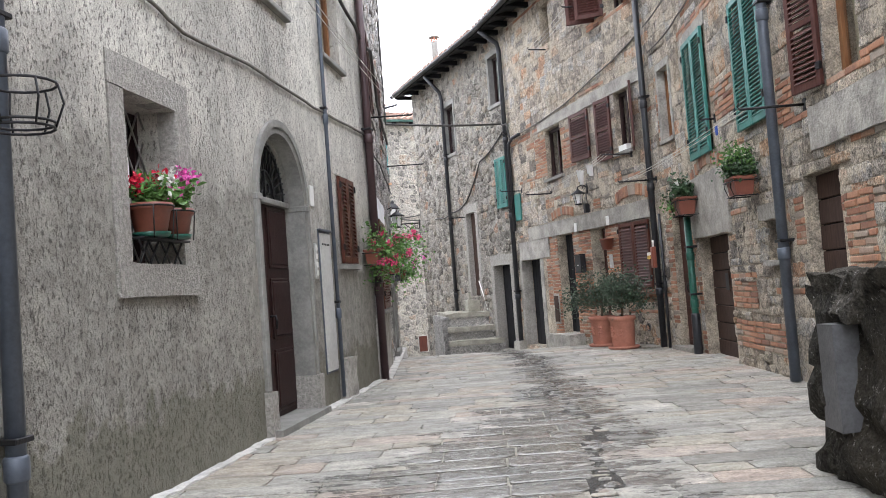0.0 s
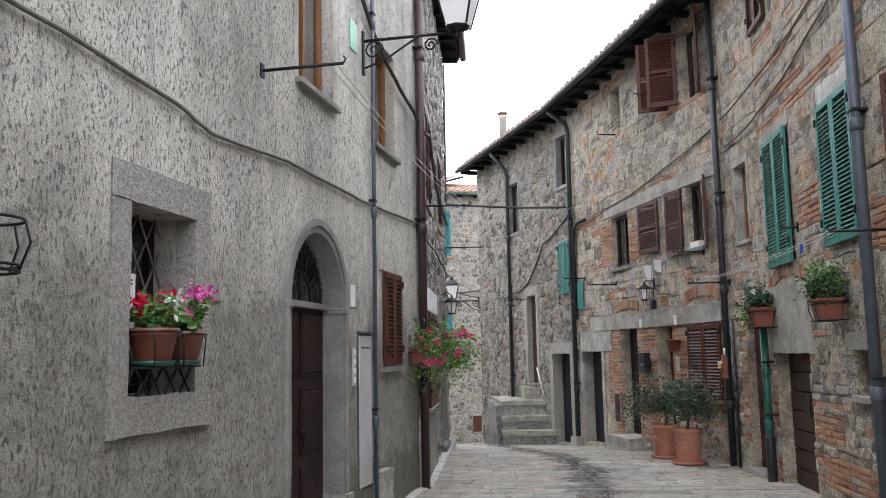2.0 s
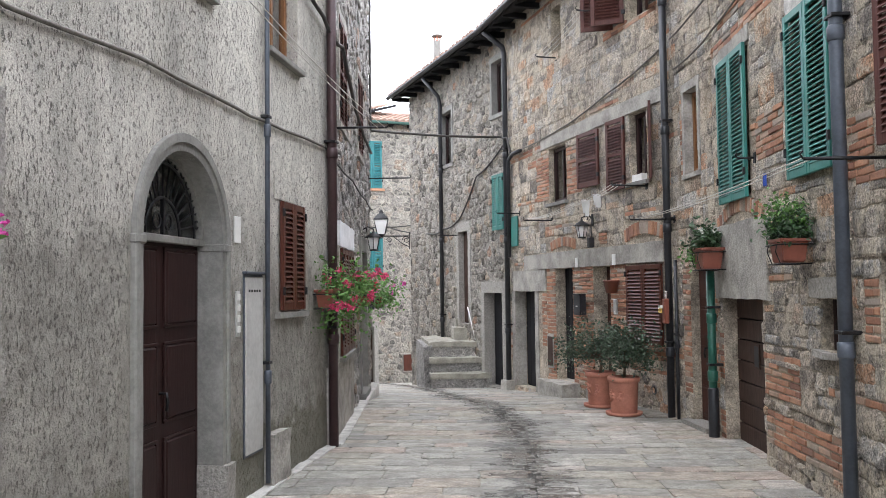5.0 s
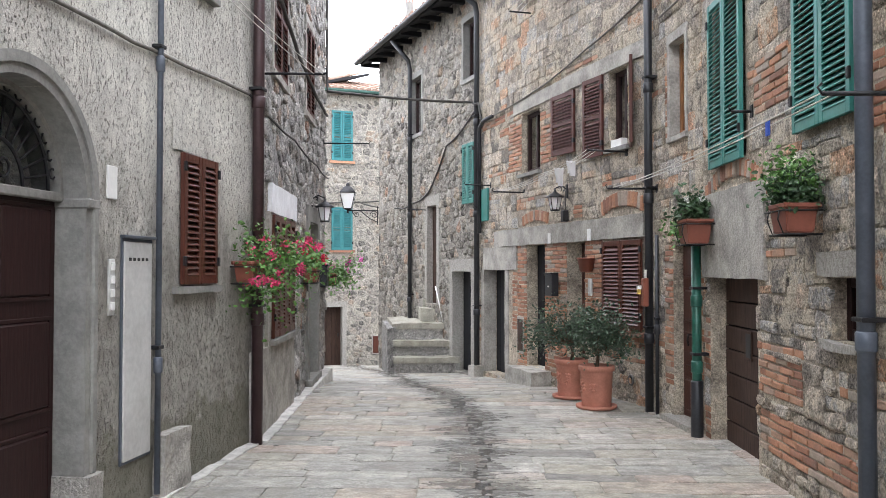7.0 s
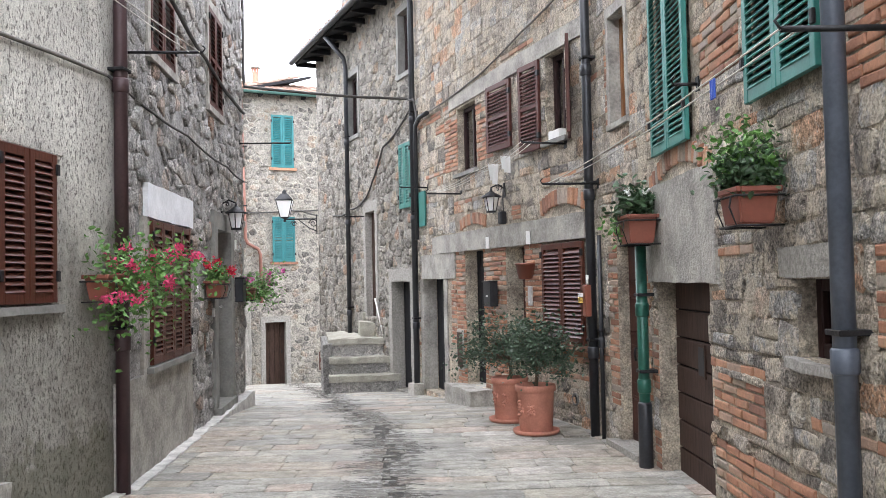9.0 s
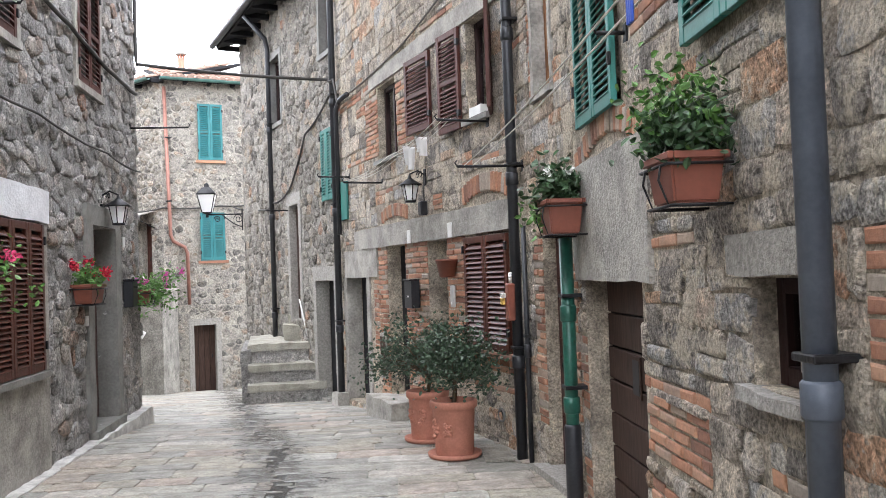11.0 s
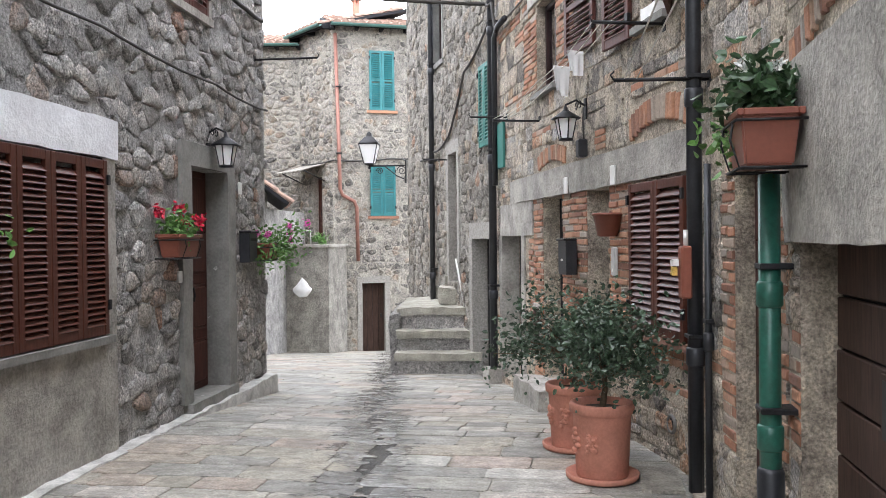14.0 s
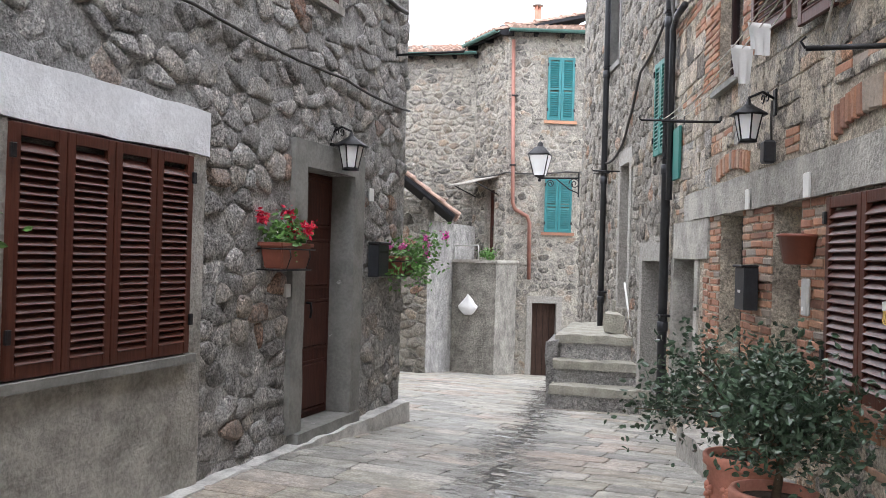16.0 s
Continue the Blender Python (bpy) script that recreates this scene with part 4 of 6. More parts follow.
def arch_surround(u0, u1, spring, z0):
    """A round-headed doorway of dressed stone: jambs on plinths, moulded arch, recessed leaf and iron fanlight."""
    x0, x1 = A.span(u0, u1)
    cx, R, r = (x0 + x1) / 2, (x1 - x0) / 2, (x1 - x0) / 2 - .1
    A.hole(A.x(x0 + .06), A.x(x1 - .06), z0 - .1, spring)
    # the round head is cut in steps that the arch ring hides
    for i in range(14):
        a, b = spring + (R - .08) * i / 14, spring + (R - .08) * (i + 1) / 14
        half = math.sqrt(max(0, (R - .06) ** 2 - (b - spring) ** 2))
        if half > .02:
            A.holes.append((cx - half, cx + half, a, b))
    t = thing("arched_doorway", "round-arched doorway of dressed grey stone with worn plinths", "doorway", A.m)
    for s in (-1, 1):
        part("jamb", rough_box(*sorted((cx + s * r, cx + s * (R - .0))), -.3, .02, z0 + .3, spring, .16, .004, s), M_PIETRA, t)
        part("jamb_moulding", box(*sorted((cx + s * (R - .045), cx + s * (R + .012))), -.02, .036, z0 + .3, spring, .01), M_PIETRA, t)
        part("plinth", rough_box(*sorted((cx + s * (r - .015), cx + s * (R + .04))), -.3, .06, z0 - .1, z0 + .3, .12, .012, s + 5), M_GRANITE, t)
        part("impost", box(*sorted((cx + s * (r - .01), cx + s * (R + .02))), -.28, .04, spring - .05, spring + .01, .01), M_PIETRA, t)
    for name, ri, ro, ya, yb in (("arch_ring", r, R, -.3, .02), ("arch_moulding", R - .045, R + .012, -.02, .036), ("inner_arch", r - .03, r + .002, -.3, -.12)):
        v, f = [], []
        n = 28
        for i in range(n + 1):
            w = math.pi * i / n
            for rad, y in ((ri, ya), (ro, ya), (ro, yb), (ri, yb)):
                v.append((cx + rad * math.cos(w), y, spring + rad * math.sin(w)))
            if i:
                for k in range(4):
                    a, b = (i - 1) * 4 + k, (i - 1) * 4 + (k + 1) % 4
                    f.append((a, b, b + 4, a + 4))
        f += [(3, 2, 1, 0), tuple(n * 4 + k for k in range(4))]
        raw(name, v, f, M_PIETRA, t)
    part("threshold", rough_box(cx - R, cx + R, -.35, .12, -.04, z0, .2, .006, 3), M_PIETRA, t)
    # iron fanlight
    fan = thing("fanlight", "black wrought-iron fan grille over a dark door", "fanlight", A.m @ Matrix.Translation((cx, -.15, spring + .04)))
    part("pane", box(-r + .02, r - .02, -.05, -.045, 0, r - .06), M_GLASS, fan)
    for rad in (r - .02, r * .82, r * .42):
        tube("fan_ring", [(rad * math.cos(math.pi * i / 18), 0, rad * math.sin(math.pi * i / 18)) for i in range(19)], .011, M_IRON, fan, 6)
    for i in range(1, 16):
        w = math.pi * i / 16
        tube("fan_ray", [(r * .42 * math.cos(w), 0, r * .42 * math.sin(w)), (r * .8 * math.cos(w), 0, r * .8 * math.sin(w))], .007, M_IRON, fan, 5)
        c = Vector((r * .9 * math.cos(w), 0, r * .9 * math.sin(w)))
        tube("fan_curl", [c + Vector((.03 * math.cos(q), 0, .03 * math.sin(q))) for q in [k * .9 for k in range(7)]], .006, M_IRON, fan, 5, closed=True)
    for dx in (-.08, .08):
        tube("fan_curl", [(dx + .05 * math.cos(q), 0, .09 + .05 * math.sin(q)) for q in [k * .7 for k in range(9)]], .008, M_IRON, fan, 5, closed=True)
    part("fan_bar", box(-r, r, -.03, .03, -.05, 0, .005), M_PIETRA, fan)
    part("fan_post", box(-.012, .012, -.012, .012, 0, r * .42), M_IRON, fan)
    panel_door(A, A.x(cx - r), A.x(cx + r), z0, spring, M_WOOD_DARK, "dark walnut double door with raised panels", -.17, 2, 3, "door_1", True, False)


arch_surround(9.16, 10.52, 1.92, 0.06)

panel_x = A.span(10.86, 11.22)
cab = thing("meter_cabinet", "tall pale grey metal utility panel with a worn frame", "cabinet", A.m @ Matrix.Translation((panel_x[0], 0, .34)))
part("cabinet_frame", box(-.02, .38, 0, .012, -.02, 1.38, .003), M_PIPE_GREY, cab)
part("cabinet_door", box(0, .36, .005, .022, 0, 1.36, .004), M_PANEL, cab)
part("cabinet_hood", box(-.03, .39, 0, .04, 1.38, 1.4, .004), M_PIPE_GREY, cab)
for i in range(5):
    # slots are black bars: the shade inside them is painted
    part("vent_slot", box(.06 + i * .055, .09 + i * .055, .02, .026, 1.24, 1.26, .002), M_INK_SHADE, cab)
plate = tagged(part("house_plate", box(-.06, .06, 0, .012, -.1, .1, .004), M_ENAMEL, None, m=A.at(10.72, 2.05)), "small white enamel plate on the rendered wall", "plate")
bell = thing("doorbell_panel", "small brass and white doorbell buttons on the wall", "doorbell", A.at(10.72, 1.42))
part("bell_plate", box(-.035, .035, 0, .015, -.17, .17, .004), M_PANEL, bell)
for i in range(4):
    part("bell_button", box(-.02, .02, .013, .026, -.14 + i * .08, -.09 + i * .08, .004), M_ENAMEL, bell)
drainpipe(A, 11.27, .05, 7.4, .02, M_PIPE_GREY, "thin dark grey pipe on the rendered wall", .045, (1.0, 3.0, 4.9))
shutters(A, 11.66, 12.28, 1.42, 2.36, M_SHUT_BROWN, "closed red-brown louvred shutters in a rendered surround", 2, .012, "brown louvred shutters", False, .043)
tagged(part("window_sill_stone", rough_box(-.4, .4, -.02, .05, -.05, .0, .15, .004), M_PIETRA, None, m=A.at(11.97, 1.405)), "thin grey stone sill under brown shutters", "sill")
sur = A.span(11.54, 12.42)
tagged(part("rendered_surround", box(sur[0], sur[1], -.01, .014, 2.37, 2.58, .004), M_PLASTER, None, m=A.m), "smooth rendered lintel over brown shutters", "lintel")
tagged(part("foot_block", rough_box(-.2, .2, -.05, .09, 0, .42, .1, .02, 4), M_CEMENT, None, m=A.at(11.5, 0)), "cement boxing at the wall's foot", "boxing")
drainpipe(A, 13.12, -.02, 7.5, .05, M_PIPE_BROWN, "maroon drainpipe at the corner of two houses", .07, (1.2, 3.1, 5.2))
drainpipe(A, 6.02, .02, 7.4, .042, M_PIPE_GREY, "blue-grey drainpipe on the rendered wall", .07, (0.55, 2.35, 4.2))
for a in ((9.42, 10.22, 3.66, 5.1), (11.42, 12.2, 3.63, 4.75)):
    window(A, *a, M_WOOD_TAN, "orange-brown wooden casement set in the rendered wall", -.13)
    frame_stones(A, *a, .1, .1, 0, .006, M_PLASTER, "rendered_reveal", "pale smooth render band round a window", .09)
    tagged(part("window_sill_stone", box(-.46, .46, -.2, .06, -.05, 0, .006), M_PIETRA, None, m=A.at((a[0] + a[1]) / 2, a[2])), "thin stone sill of an upper window", "sill")
tagged(part("street_plate", box(-.1, .1, 0, .012, -.14, .14, .004), M_SIGN_G, None, m=A.at(10.78, 4.5)), "pale green enamel street plate", "sign")


def street_lantern(m, arm, label, scale=1.0, drop=0.0):
    """A four-sided glass lantern on a scrolled iron bracket. The bracket runs out along local y."""
    t = thing("street_lantern", label, "lantern", m)
    tube("bracket_arm", [(0, 0, 0), (0, arm, 0)], .016, M_IRON, t)
    tube("bracket_stay", [(0, 0, -.28), (0, arm * .25, -.2), (0, arm * .6, 0)], .011, M_IRON, t)
    for c, r in ((arm * .12, .1), (arm * .72, .07)):
        tube("scroll", [(0, c + r * (1 - k / 26) * math.cos(k * .5), -.1 + r * (1 - k / 26) * math.sin(k * .5)) for k in range(22)], .009, M_IRON, t, 6)
    part("wall_plate", box(-.03, .03, -.005, .02, -.34, .1, .004), M_IRON, t)
    b, h = .1 * scale, .4 * scale
    body = lathe("lantern_base", [(.02, -.06), (.035, -.04), (.02, 0), (b * .9, .03), (b * 1.05, .05)], M_IRON, t, 8, m=Matrix.Translation((0, arm, 0)))
    tp = .17 * scale
    v = [(sx * q, sy * q, z) for q, z in ((b * .9, .05), (tp, h)) for sx, sy in ((-1, -1), (1, -1), (1, 1), (-1, 1))]
    for i in range(4):
        j = (i + 1) % 4
        tube("lantern_bar", [v[i], v[i + 4]], .011, M_IRON, body, 5)
        tube("lantern_bar", [v[i + 4], v[j + 4]], .011, M_IRON, body, 5)
        o = Vector(v[i]).lerp(Vector(v[j]), .5)
        raw("lantern_pane", [v[i], v[j], v[j + 4], v[i + 4]], [(0, 1, 2, 3)], M_FROST, body)
    lathe("lantern_roof", [(tp * 1.5, h), (tp * 1.45, h + .02), (tp * .7, h + .13 * scale), (tp * .4, h + .15 * scale), (tp * .35, h + .2 * scale), (.015, h + .24 * scale)], M_IRON, body, 4, m=Matrix.Rotation(radians(45), 4, "Z"))
    return t


street_lantern(A.at(11.08, 4.56), .95, "black iron street lantern with frosted glass on a scrolled wall bracket", 1.15)


def line_rod(m, reach, label="thin iron rod for a washing line", back=0.0):
    t = thing("line_rod", label, "rod", m)
    tube("rod", [(0, -.02, 0), (0, reach, 0)], .012, M_IRON, t, 6)
    part("rod_plate", box(-.03, .03, 0, .012, -.05, .05, .003), M_IRON, t)
    tube("rod_hook", [(0, reach, 0), (0, reach + .02, .03), (0, reach, .05)], .006, M_IRON, t, 5)
    return t


line_rod(A.at(8.75, 3.5), .6)
line_rod(B.at(.15, 3.3), .6)
cable("washing_line", [A.world(8.75, 3.5, .5), B.world(.15, 3.3, .5)], .004, M_ROPE, "pale washing line strung along the rendered wall", .06)
cable("washing_line", [A.world(8.75, 3.5, .55), B.world(.15, 3.3, .58)], .004, M_ROPE, "pale washing line strung along the rendered wall", .07)
cable("wall_cable", [A.world(0, 3.0, .02), A.world(6.6, 2.98, .02), A.world(7.6, 2.93, .02), A.world(8.0, 2.86, .02), A.world(9.2, 2.95, .02), A.world(10.95, 2.96, .02), A.world(13.0, 3.05, .02)], .013, M_CABLE_L, "twisted grey cable clipped along the rendered wall", 0, .004)
cable("wall_cable", [A.world(10.4, 5.4, .03), A.world(11.3, 4.75, .04), A.world(12.9, 4.35, .05), B.world(.3, 4.2, .12), B.world(3.0, 4.0, .05), B.world(5.6, 3.9, .05)], .022, M_CABLE, "bundle of dark cables looping down the wall", .05, .006)
cable("wall_cable", [A.world(13.0, 3.05, .03), B.world(2.08, 2.98, .06), B.world(4.2, 2.96, .06), B.world(5.7, 2.94, .06)], .011, M_CABLE, "thin dark cable along the stone wall", .03, .004)

# ---- left: stone house ----
B.free(.66, 2.24, -.5, 2.36)
B.free(-.1, .66, -.5, 1.0)
lw = B.span(.74, 2.12)
B.hole(.76, 2.1, .88, 2.02)
shutters(B, .72, 2.12, .86, 2.06, M_SHUT_BROWN, "closed four-leaf varnished brown louvred shutters", 4, .03, "brown louvred shutters", False, .04)
tagged(part("white_lintel", rough_box(lw[0] - .17, lw[1] + .08, -.1, .05, 2.08, 2.36, .15, .012, 8), M_WHITE_PL, None, m=B.m), "white plastered lintel above brown shutters", "lintel")
tagged(part("rendered_plinth", rough_box(*B.span(-.05, 2.1), -.1, .035, -.3, .8, .2, .006, 2), M_CEMENT, None, m=B.m), "smooth grey cement plinth below the shutters", "plinth")
tagged(part("rendered_jamb", rough_box(*B.span(2.1, 2.28), -.1, .035, -.3, 2.08, .2, .006, 3), M_CEMENT, None, m=B.m), "grey cement band beside the shutters", "band")
tagged(part("rendered_jamb", rough_box(*B.span(.55, .72), -.1, .035, .8, 2.08, .2, .006, 3), M_CEMENT, None, m=B.m), "grey cement band beside the shutters", "band")
tagged(part("window_sill_stone", rough_box(*B.span(.62, 2.16), -.1, .09, .8, .85, .2, .004, 2), M_PIETRA, None, m=B.m), "grey stone sill below closed shutters", "sill")
panel_door(B, 3.62, 4.5, .1, 2.16, M_WOOD_RED, "red-brown panelled wooden door with an iron knocker", -.18, 1, 4, "door_2")
frame_stones(B, 3.62, 4.5, .1, 2.16, .2, .2, 0, .045, M_PIETRA, "stone_surround", "smooth grey stone door surround", .22)
tagged(part("door_step", rough_box(*B.span(3.5, 4.62), -.24, .09, -.12, .1, .2, .006, 2), M_PIETRA, None, m=B.m), "worn grey stone threshold of a door", "step")
B.free(3.4, 4.72, -.5, .12)
for a in ((.85, 1.7, 3.5, 4.75), (3.32, 4.1, 3.55, 4.7)):
    B.hole(*a)
    frame_stones(B, *a, .08, .1, .07, .03, M_CEMENT, "stone_surround", "grey cement window surround", .2)
    shutters(B, a[0], a[1], a[2], a[3], M_SHUT_MAROON, "closed maroon louvred shutters in a cement surround", 2, .0, "maroon louvred shutters", True, .05)


def wall_lantern(m, label, arm=.16, scale=1.0):
    t = thing("wall_lantern", label, "lantern", m)
    part("wall_plate", box(-.03, .03, 0, .015, -.06, .12, .004), M_IRON, t)
    tube("bracket_arm", [(0, 0, .05), (0, arm * .5, .1), (0, arm, .06), (0, arm, .02)], .01, M_IRON, t, 6)
    for c in (-.05, .05):
        tube("scroll", [(c + .03 * math.cos(k * .8), arm * .4, .06 + .03 * math.sin(k * .8)) for k in range(8)], .005, M_IRON, t, 5)
    b, h = .055 * scale, .17 * scale
    tp = .09 * scale
    body = lathe("lantern_roof", [(tp * 1.45, -.06 * scale), (tp * 1.4, -.05 * scale), (tp * .5, 0), (.02, .02), (.012, .05)], M_IRON, t, 6, m=Matrix.Translation((0, arm, 0)))
    for i in range(6):
        w0, w1 = math.pi / 3 * i, math.pi / 3 * (i + 1)
        q = [(tp * math.cos(w0), tp * math.sin(w0), -.06 * scale), (tp * math.cos(w1), tp * math.sin(w1), -.06 * scale), (b * math.cos(w1), b * math.sin(w1), -.06 * scale - h), (b * math.cos(w0), b * math.sin(w0), -.06 * scale - h)]
        raw("lantern_pane", q, [(3, 2, 1, 0)], M_FROST, body)
        tube("lantern_bar", [q[0], q[3]], .006, M_IRON, body, 5)
    lathe("lantern_base", [(b * 1.15, -.07 * scale - h), (b * 1.1, -.05 * scale - h), (.01, -.05 * scale - h)], M_IRON, body, 6)
    return t


wall_lantern(B.at(4.1, 2.44), "small black iron wall lantern beside a stone doorway", .18, 1.1)
tagged(part("house_plate", box(-.05, .05, 0, .014, -.06, .06, .004), M_ENAMEL, None, m=B.at(4.86, 2.03, .03)), "small white house number plate", "plate")


def planter(m, w, d, h, label, mat=None, group="flower boxes on the walls"):
    """A tapered trough with rim and soil in an iron bracket; local y points out of the wall."""
    t = thing("planter_box", label, "planter", m, group)
    q = .82
    bm = bmesh.new()
    lo = [bm.verts.new((sx * w / 2 * q, d / 2 + sy * d / 2 * q, 0)) for sx, sy in ((-1, -1), (1, -1), (1, 1), (-1, 1))]
    hi = [bm.verts.new((sx * w / 2, d / 2 + sy * d / 2, h)) for sx, sy in ((-1, -1), (1, -1), (1, 1), (-1, 1))]
    bm.faces.new(lo[::-1])
    for i in range(4):
        bm.faces.new((lo[i], lo[(i + 1) % 4], hi[(i + 1) % 4], hi[i]))
    bmesh.ops.bevel(bm, geom=bm.edges[:], offset=.008, segments=2, affect="EDGES")
    part("trough", bm, mat or M_PLASTIC, t)
    bm = bmesh.new()
    e = .014
    for a in ((-w / 2 - e, w / 2 + e, -e, .01), (-w / 2 - e, w / 2 + e, d - .01, d + e), (-w / 2 - e, -w / 2 + .01, .01, d - .01), (w / 2 - .01, w / 2 + e, .01, d - .01)):
        add_box(bm, a[0], a[1], a[2], a[3], h - .012, h + .016, .004)
    part("rim", bm, mat or M_PLASTIC, t)
    part("soil", box(-w / 2 + .008, w / 2 - .008, .008, d - .008, h - .03, h - .005), M_SOIL, t)
    tube("bracket_rail", [(-w / 2 - .02, -.02, h - .03), (-w / 2 - .02, d + .02, h - .03), (w / 2 + .02, d + .02, h - .03), (w / 2 + .02, -.02, h - .03)], .006, M_IRON, t, 5)
    tube("bracket_rail", [(-w / 2, -.02, -.01), (-w / 2, d, -.01), (w / 2, d, -.01), (w / 2, -.02, -.01)], .006, M_IRON, t, 5)
    for x in (-w * .33, w * .33):
        tube("bracket_hook", [(x, d + .02, h - .03), (x, d + .03, h * .5), (x, d - .005, -.01), (x, -.02, -.01)], .005, M_IRON, t, 5)
    return t


def plant(m, label, rng, radii, count, size, mat, flowers=(), hang=0.0, stems=8, name="potted_plant", spread=.2):
    """Leaves on stems, with flower heads."""
    t = thing(name, label, "plant", m)
    tips = []
    for i in range(stems):
        w = 2 * math.pi * i / stems + rng.uniform(-.3, .3)
        k = rng.uniform(.45, 1)
        tip = Vector((radii[0] * k * math.cos(w), radii[1] * k * math.sin(w), radii[2] * rng.uniform(.3, 1) - hang * k * rng.uniform(0, 1)))
        tips.append((tip, 1.0))
        tips.append((tip * .55 + Vector((0, 0, radii[2] * .2)), .8))
        tube("stem", [(0, 0, 0), tip * .4 + Vector((0, 0, radii[2] * .3)), tip], .005, M_TWIG if mat is M_LEAF_O else mat, t, 5, taper=[1, .7, .3])
    v, f = leaves_data(rng, tips, spread * max(radii), count, size)
    raw("foliage", v, f, mat, t)
    for fm, n, r in flowers:
        spots = [(c[0] + Vector((rng.gauss(0, .05), rng.gauss(0, .05) + .03, rng.uniform(.02, .1)))) for c in (rng.choice(tips) for _ in range(n))]
        blooms("flower", rng, spots, r, fm, t)
    return t


planter(B.at(3.2, 1.37, .02), .44, .18, .17, "red-brown plastic flower box with red geraniums")
plant(B.at(3.2, 1.5, .12), "green geranium with red flower heads in a box", random.Random(21), (.24, .12, .18), 420, .05, M_LEAF_L, ((M_RED, 5, .05),))
mb = thing("mailbox", "black metal mailbox on the stone wall", "mailbox", B.at(4.98, 1.28, .02))
part("mailbox_body", box(-.12, .12, 0, .11, 0, .3, .008), M_PIPE_BLACK, mb)
part("mailbox_lid", box(-.13, .13, 0, .13, .3, .325, .008), M_IRON, mb)
# the slot's inner shade, as a black strip
part("mail_slot", box(-.09, .09, .11, .114, .22, .245, .001), M_INK_SHADE, mb)
planter(B.at(5.35, 1.3, .05), .34, .18, .16, "brown flower box on the house corner")
plant(B.at(5.42, 1.42, .2), "trailing green plant with pink flowers at the house corner", random.Random(5), (.4, .35, .25), 900, .05, M_LEAF_L, ((M_PINK, 8, .035),), .4, 12)
planter(A.at(12.85, 1.42, .03), .42, .17, .16, "brown flower box beside the corner drainpipe")
plant(A.at(12.98, 1.5, .22), "wide trailing geranium with coral-red flowers", random.Random(6), (.42, .4, .34), 1700, .045, M_LEAF_L, ((M_CORAL, 24, .04),), .55, 16, spread=.26)
cot = thing("conduit_box", "small metal switch box with a cable on the stone wall", "box", B.at(3.36, 1.2, .02))
part("box_body", box(-.035, .035, 0, .03, -.05, .05, .004), M_PANEL, cot)
line_rod(B.at(5.45, 3.45), .7)
for w, u0, u1, deep, sd in ((B, .0, 5.75, .13, 6), (A, 10.6, 13.1, .1, 9), (A, 6.2, 9.1, .08, 12)):
    fillet = part("trim", rough_box(*w.span(u0, u1), -.05, deep, -.28, .02, .09, .022, sd), M_LIME, None, m=w.m)
    tagged(fillet, "pale cement fillet at the foot of the house wall", "trim", "", "structure")

# lattice window pots and sign
sign = thing("paper_notice", "white paper notice with black letters behind window flowers", "notice", A.at(7.33, 1.66, -.1))
part("sheet", box(-.08, .09, 0, .003, 0, .3), M_WHITE, sign)
def text_part(body, size, mat, parent, m):
    cu = bpy.data.curves.new("letters", "FONT")
    cu.body, cu.size, cu.extrude, cu.align_x = body, size, .0008, "CENTER"
    tmp = new("letters_curve", cu)
    me = bpy.data.meshes.new_from_object(tmp.evaluated_get(bpy.context.evaluated_depsgraph_get()))
    bpy.data.objects.remove(tmp)
    return link("letters", me, mat, parent, m=m)


face_out = Matrix.Rotation(radians(180), 4, "Z") @ Matrix.Rotation(radians(90), 4, "X")
text_part("N", .09, M_INK_SHADE, sign, Matrix.Translation((.02, .006, .13)) @ face_out)
text_part("777203", .035, M_INK_SHADE, sign, Matrix.Translation((.0, .006, .07)) @ face_out)
part("text_bar", box(-.05, .06, .003, .005, .24, .25), M_INK_SHADE, sign)
part("text_bar", box(-.05, .04, .003, .005, .26, .27), M_INK_SHADE, sign)


def clay_pot(m, r, h, label, group=""):
    t = thing("flower_pot", label, "flower pot", m, group)
    lathe("pot_body", [(r * .68, 0), (r * .72, .005), (r * .93, h * .78), (r * 1.04, h * .79), (r * 1.05, h), (r * .93, h), (r * .9, h * .9)], M_PLASTIC, t, 20)
    lathe("soil", [(r * .9, h * .88), (.01, h * .9)], M_SOIL, t, 20)
    lathe("saucer", [(r * .8, -.02), (r * .9, .005), (r * .82, .005), (r * .75, -.01)], M_PIPE_GREEN, t, 20)
    tube("pot_ring", [(r * 1.07 * math.cos(k * .4), r * 1.07 * math.sin(k * .4), h * .9) for k in range(16)], .006, M_IRON, t, 5, closed=True)
    for w in (.6, 2.2, 3.9, 5.4):
        tube("holder_bar", [(r * 1.07 * math.cos(w), r * 1.07 * math.sin(w), h * .9), (r * .95 * math.cos(w), r * .95 * math.sin(w), -.03)], .004, M_IRON, t, 5)
    return t


clay_pot(A.at(7.37, 1.5, .04), .125, .17, "terracotta pot in an iron ring holder on a window sill", "window pots")
clay_pot(A.at(7.66, 1.5, .04), .12, .16, "terracotta pot in an iron ring holder on a window sill", "window pots")
stand = thing("pot_stand", "folding dark iron pot stand on a window sill", "pot stand", A.at(7.52, 1.33, -.03))
for x in (-.2, -.05, .1, .22):
    tube("stand_leg", [(x - .06, .05, 0), (x + .06, .05, .14)], .007, M_IRON, stand, 5)
    tube("stand_leg", [(x + .06, .06, 0), (x - .06, .06, .14)], .007, M_IRON, stand, 5)
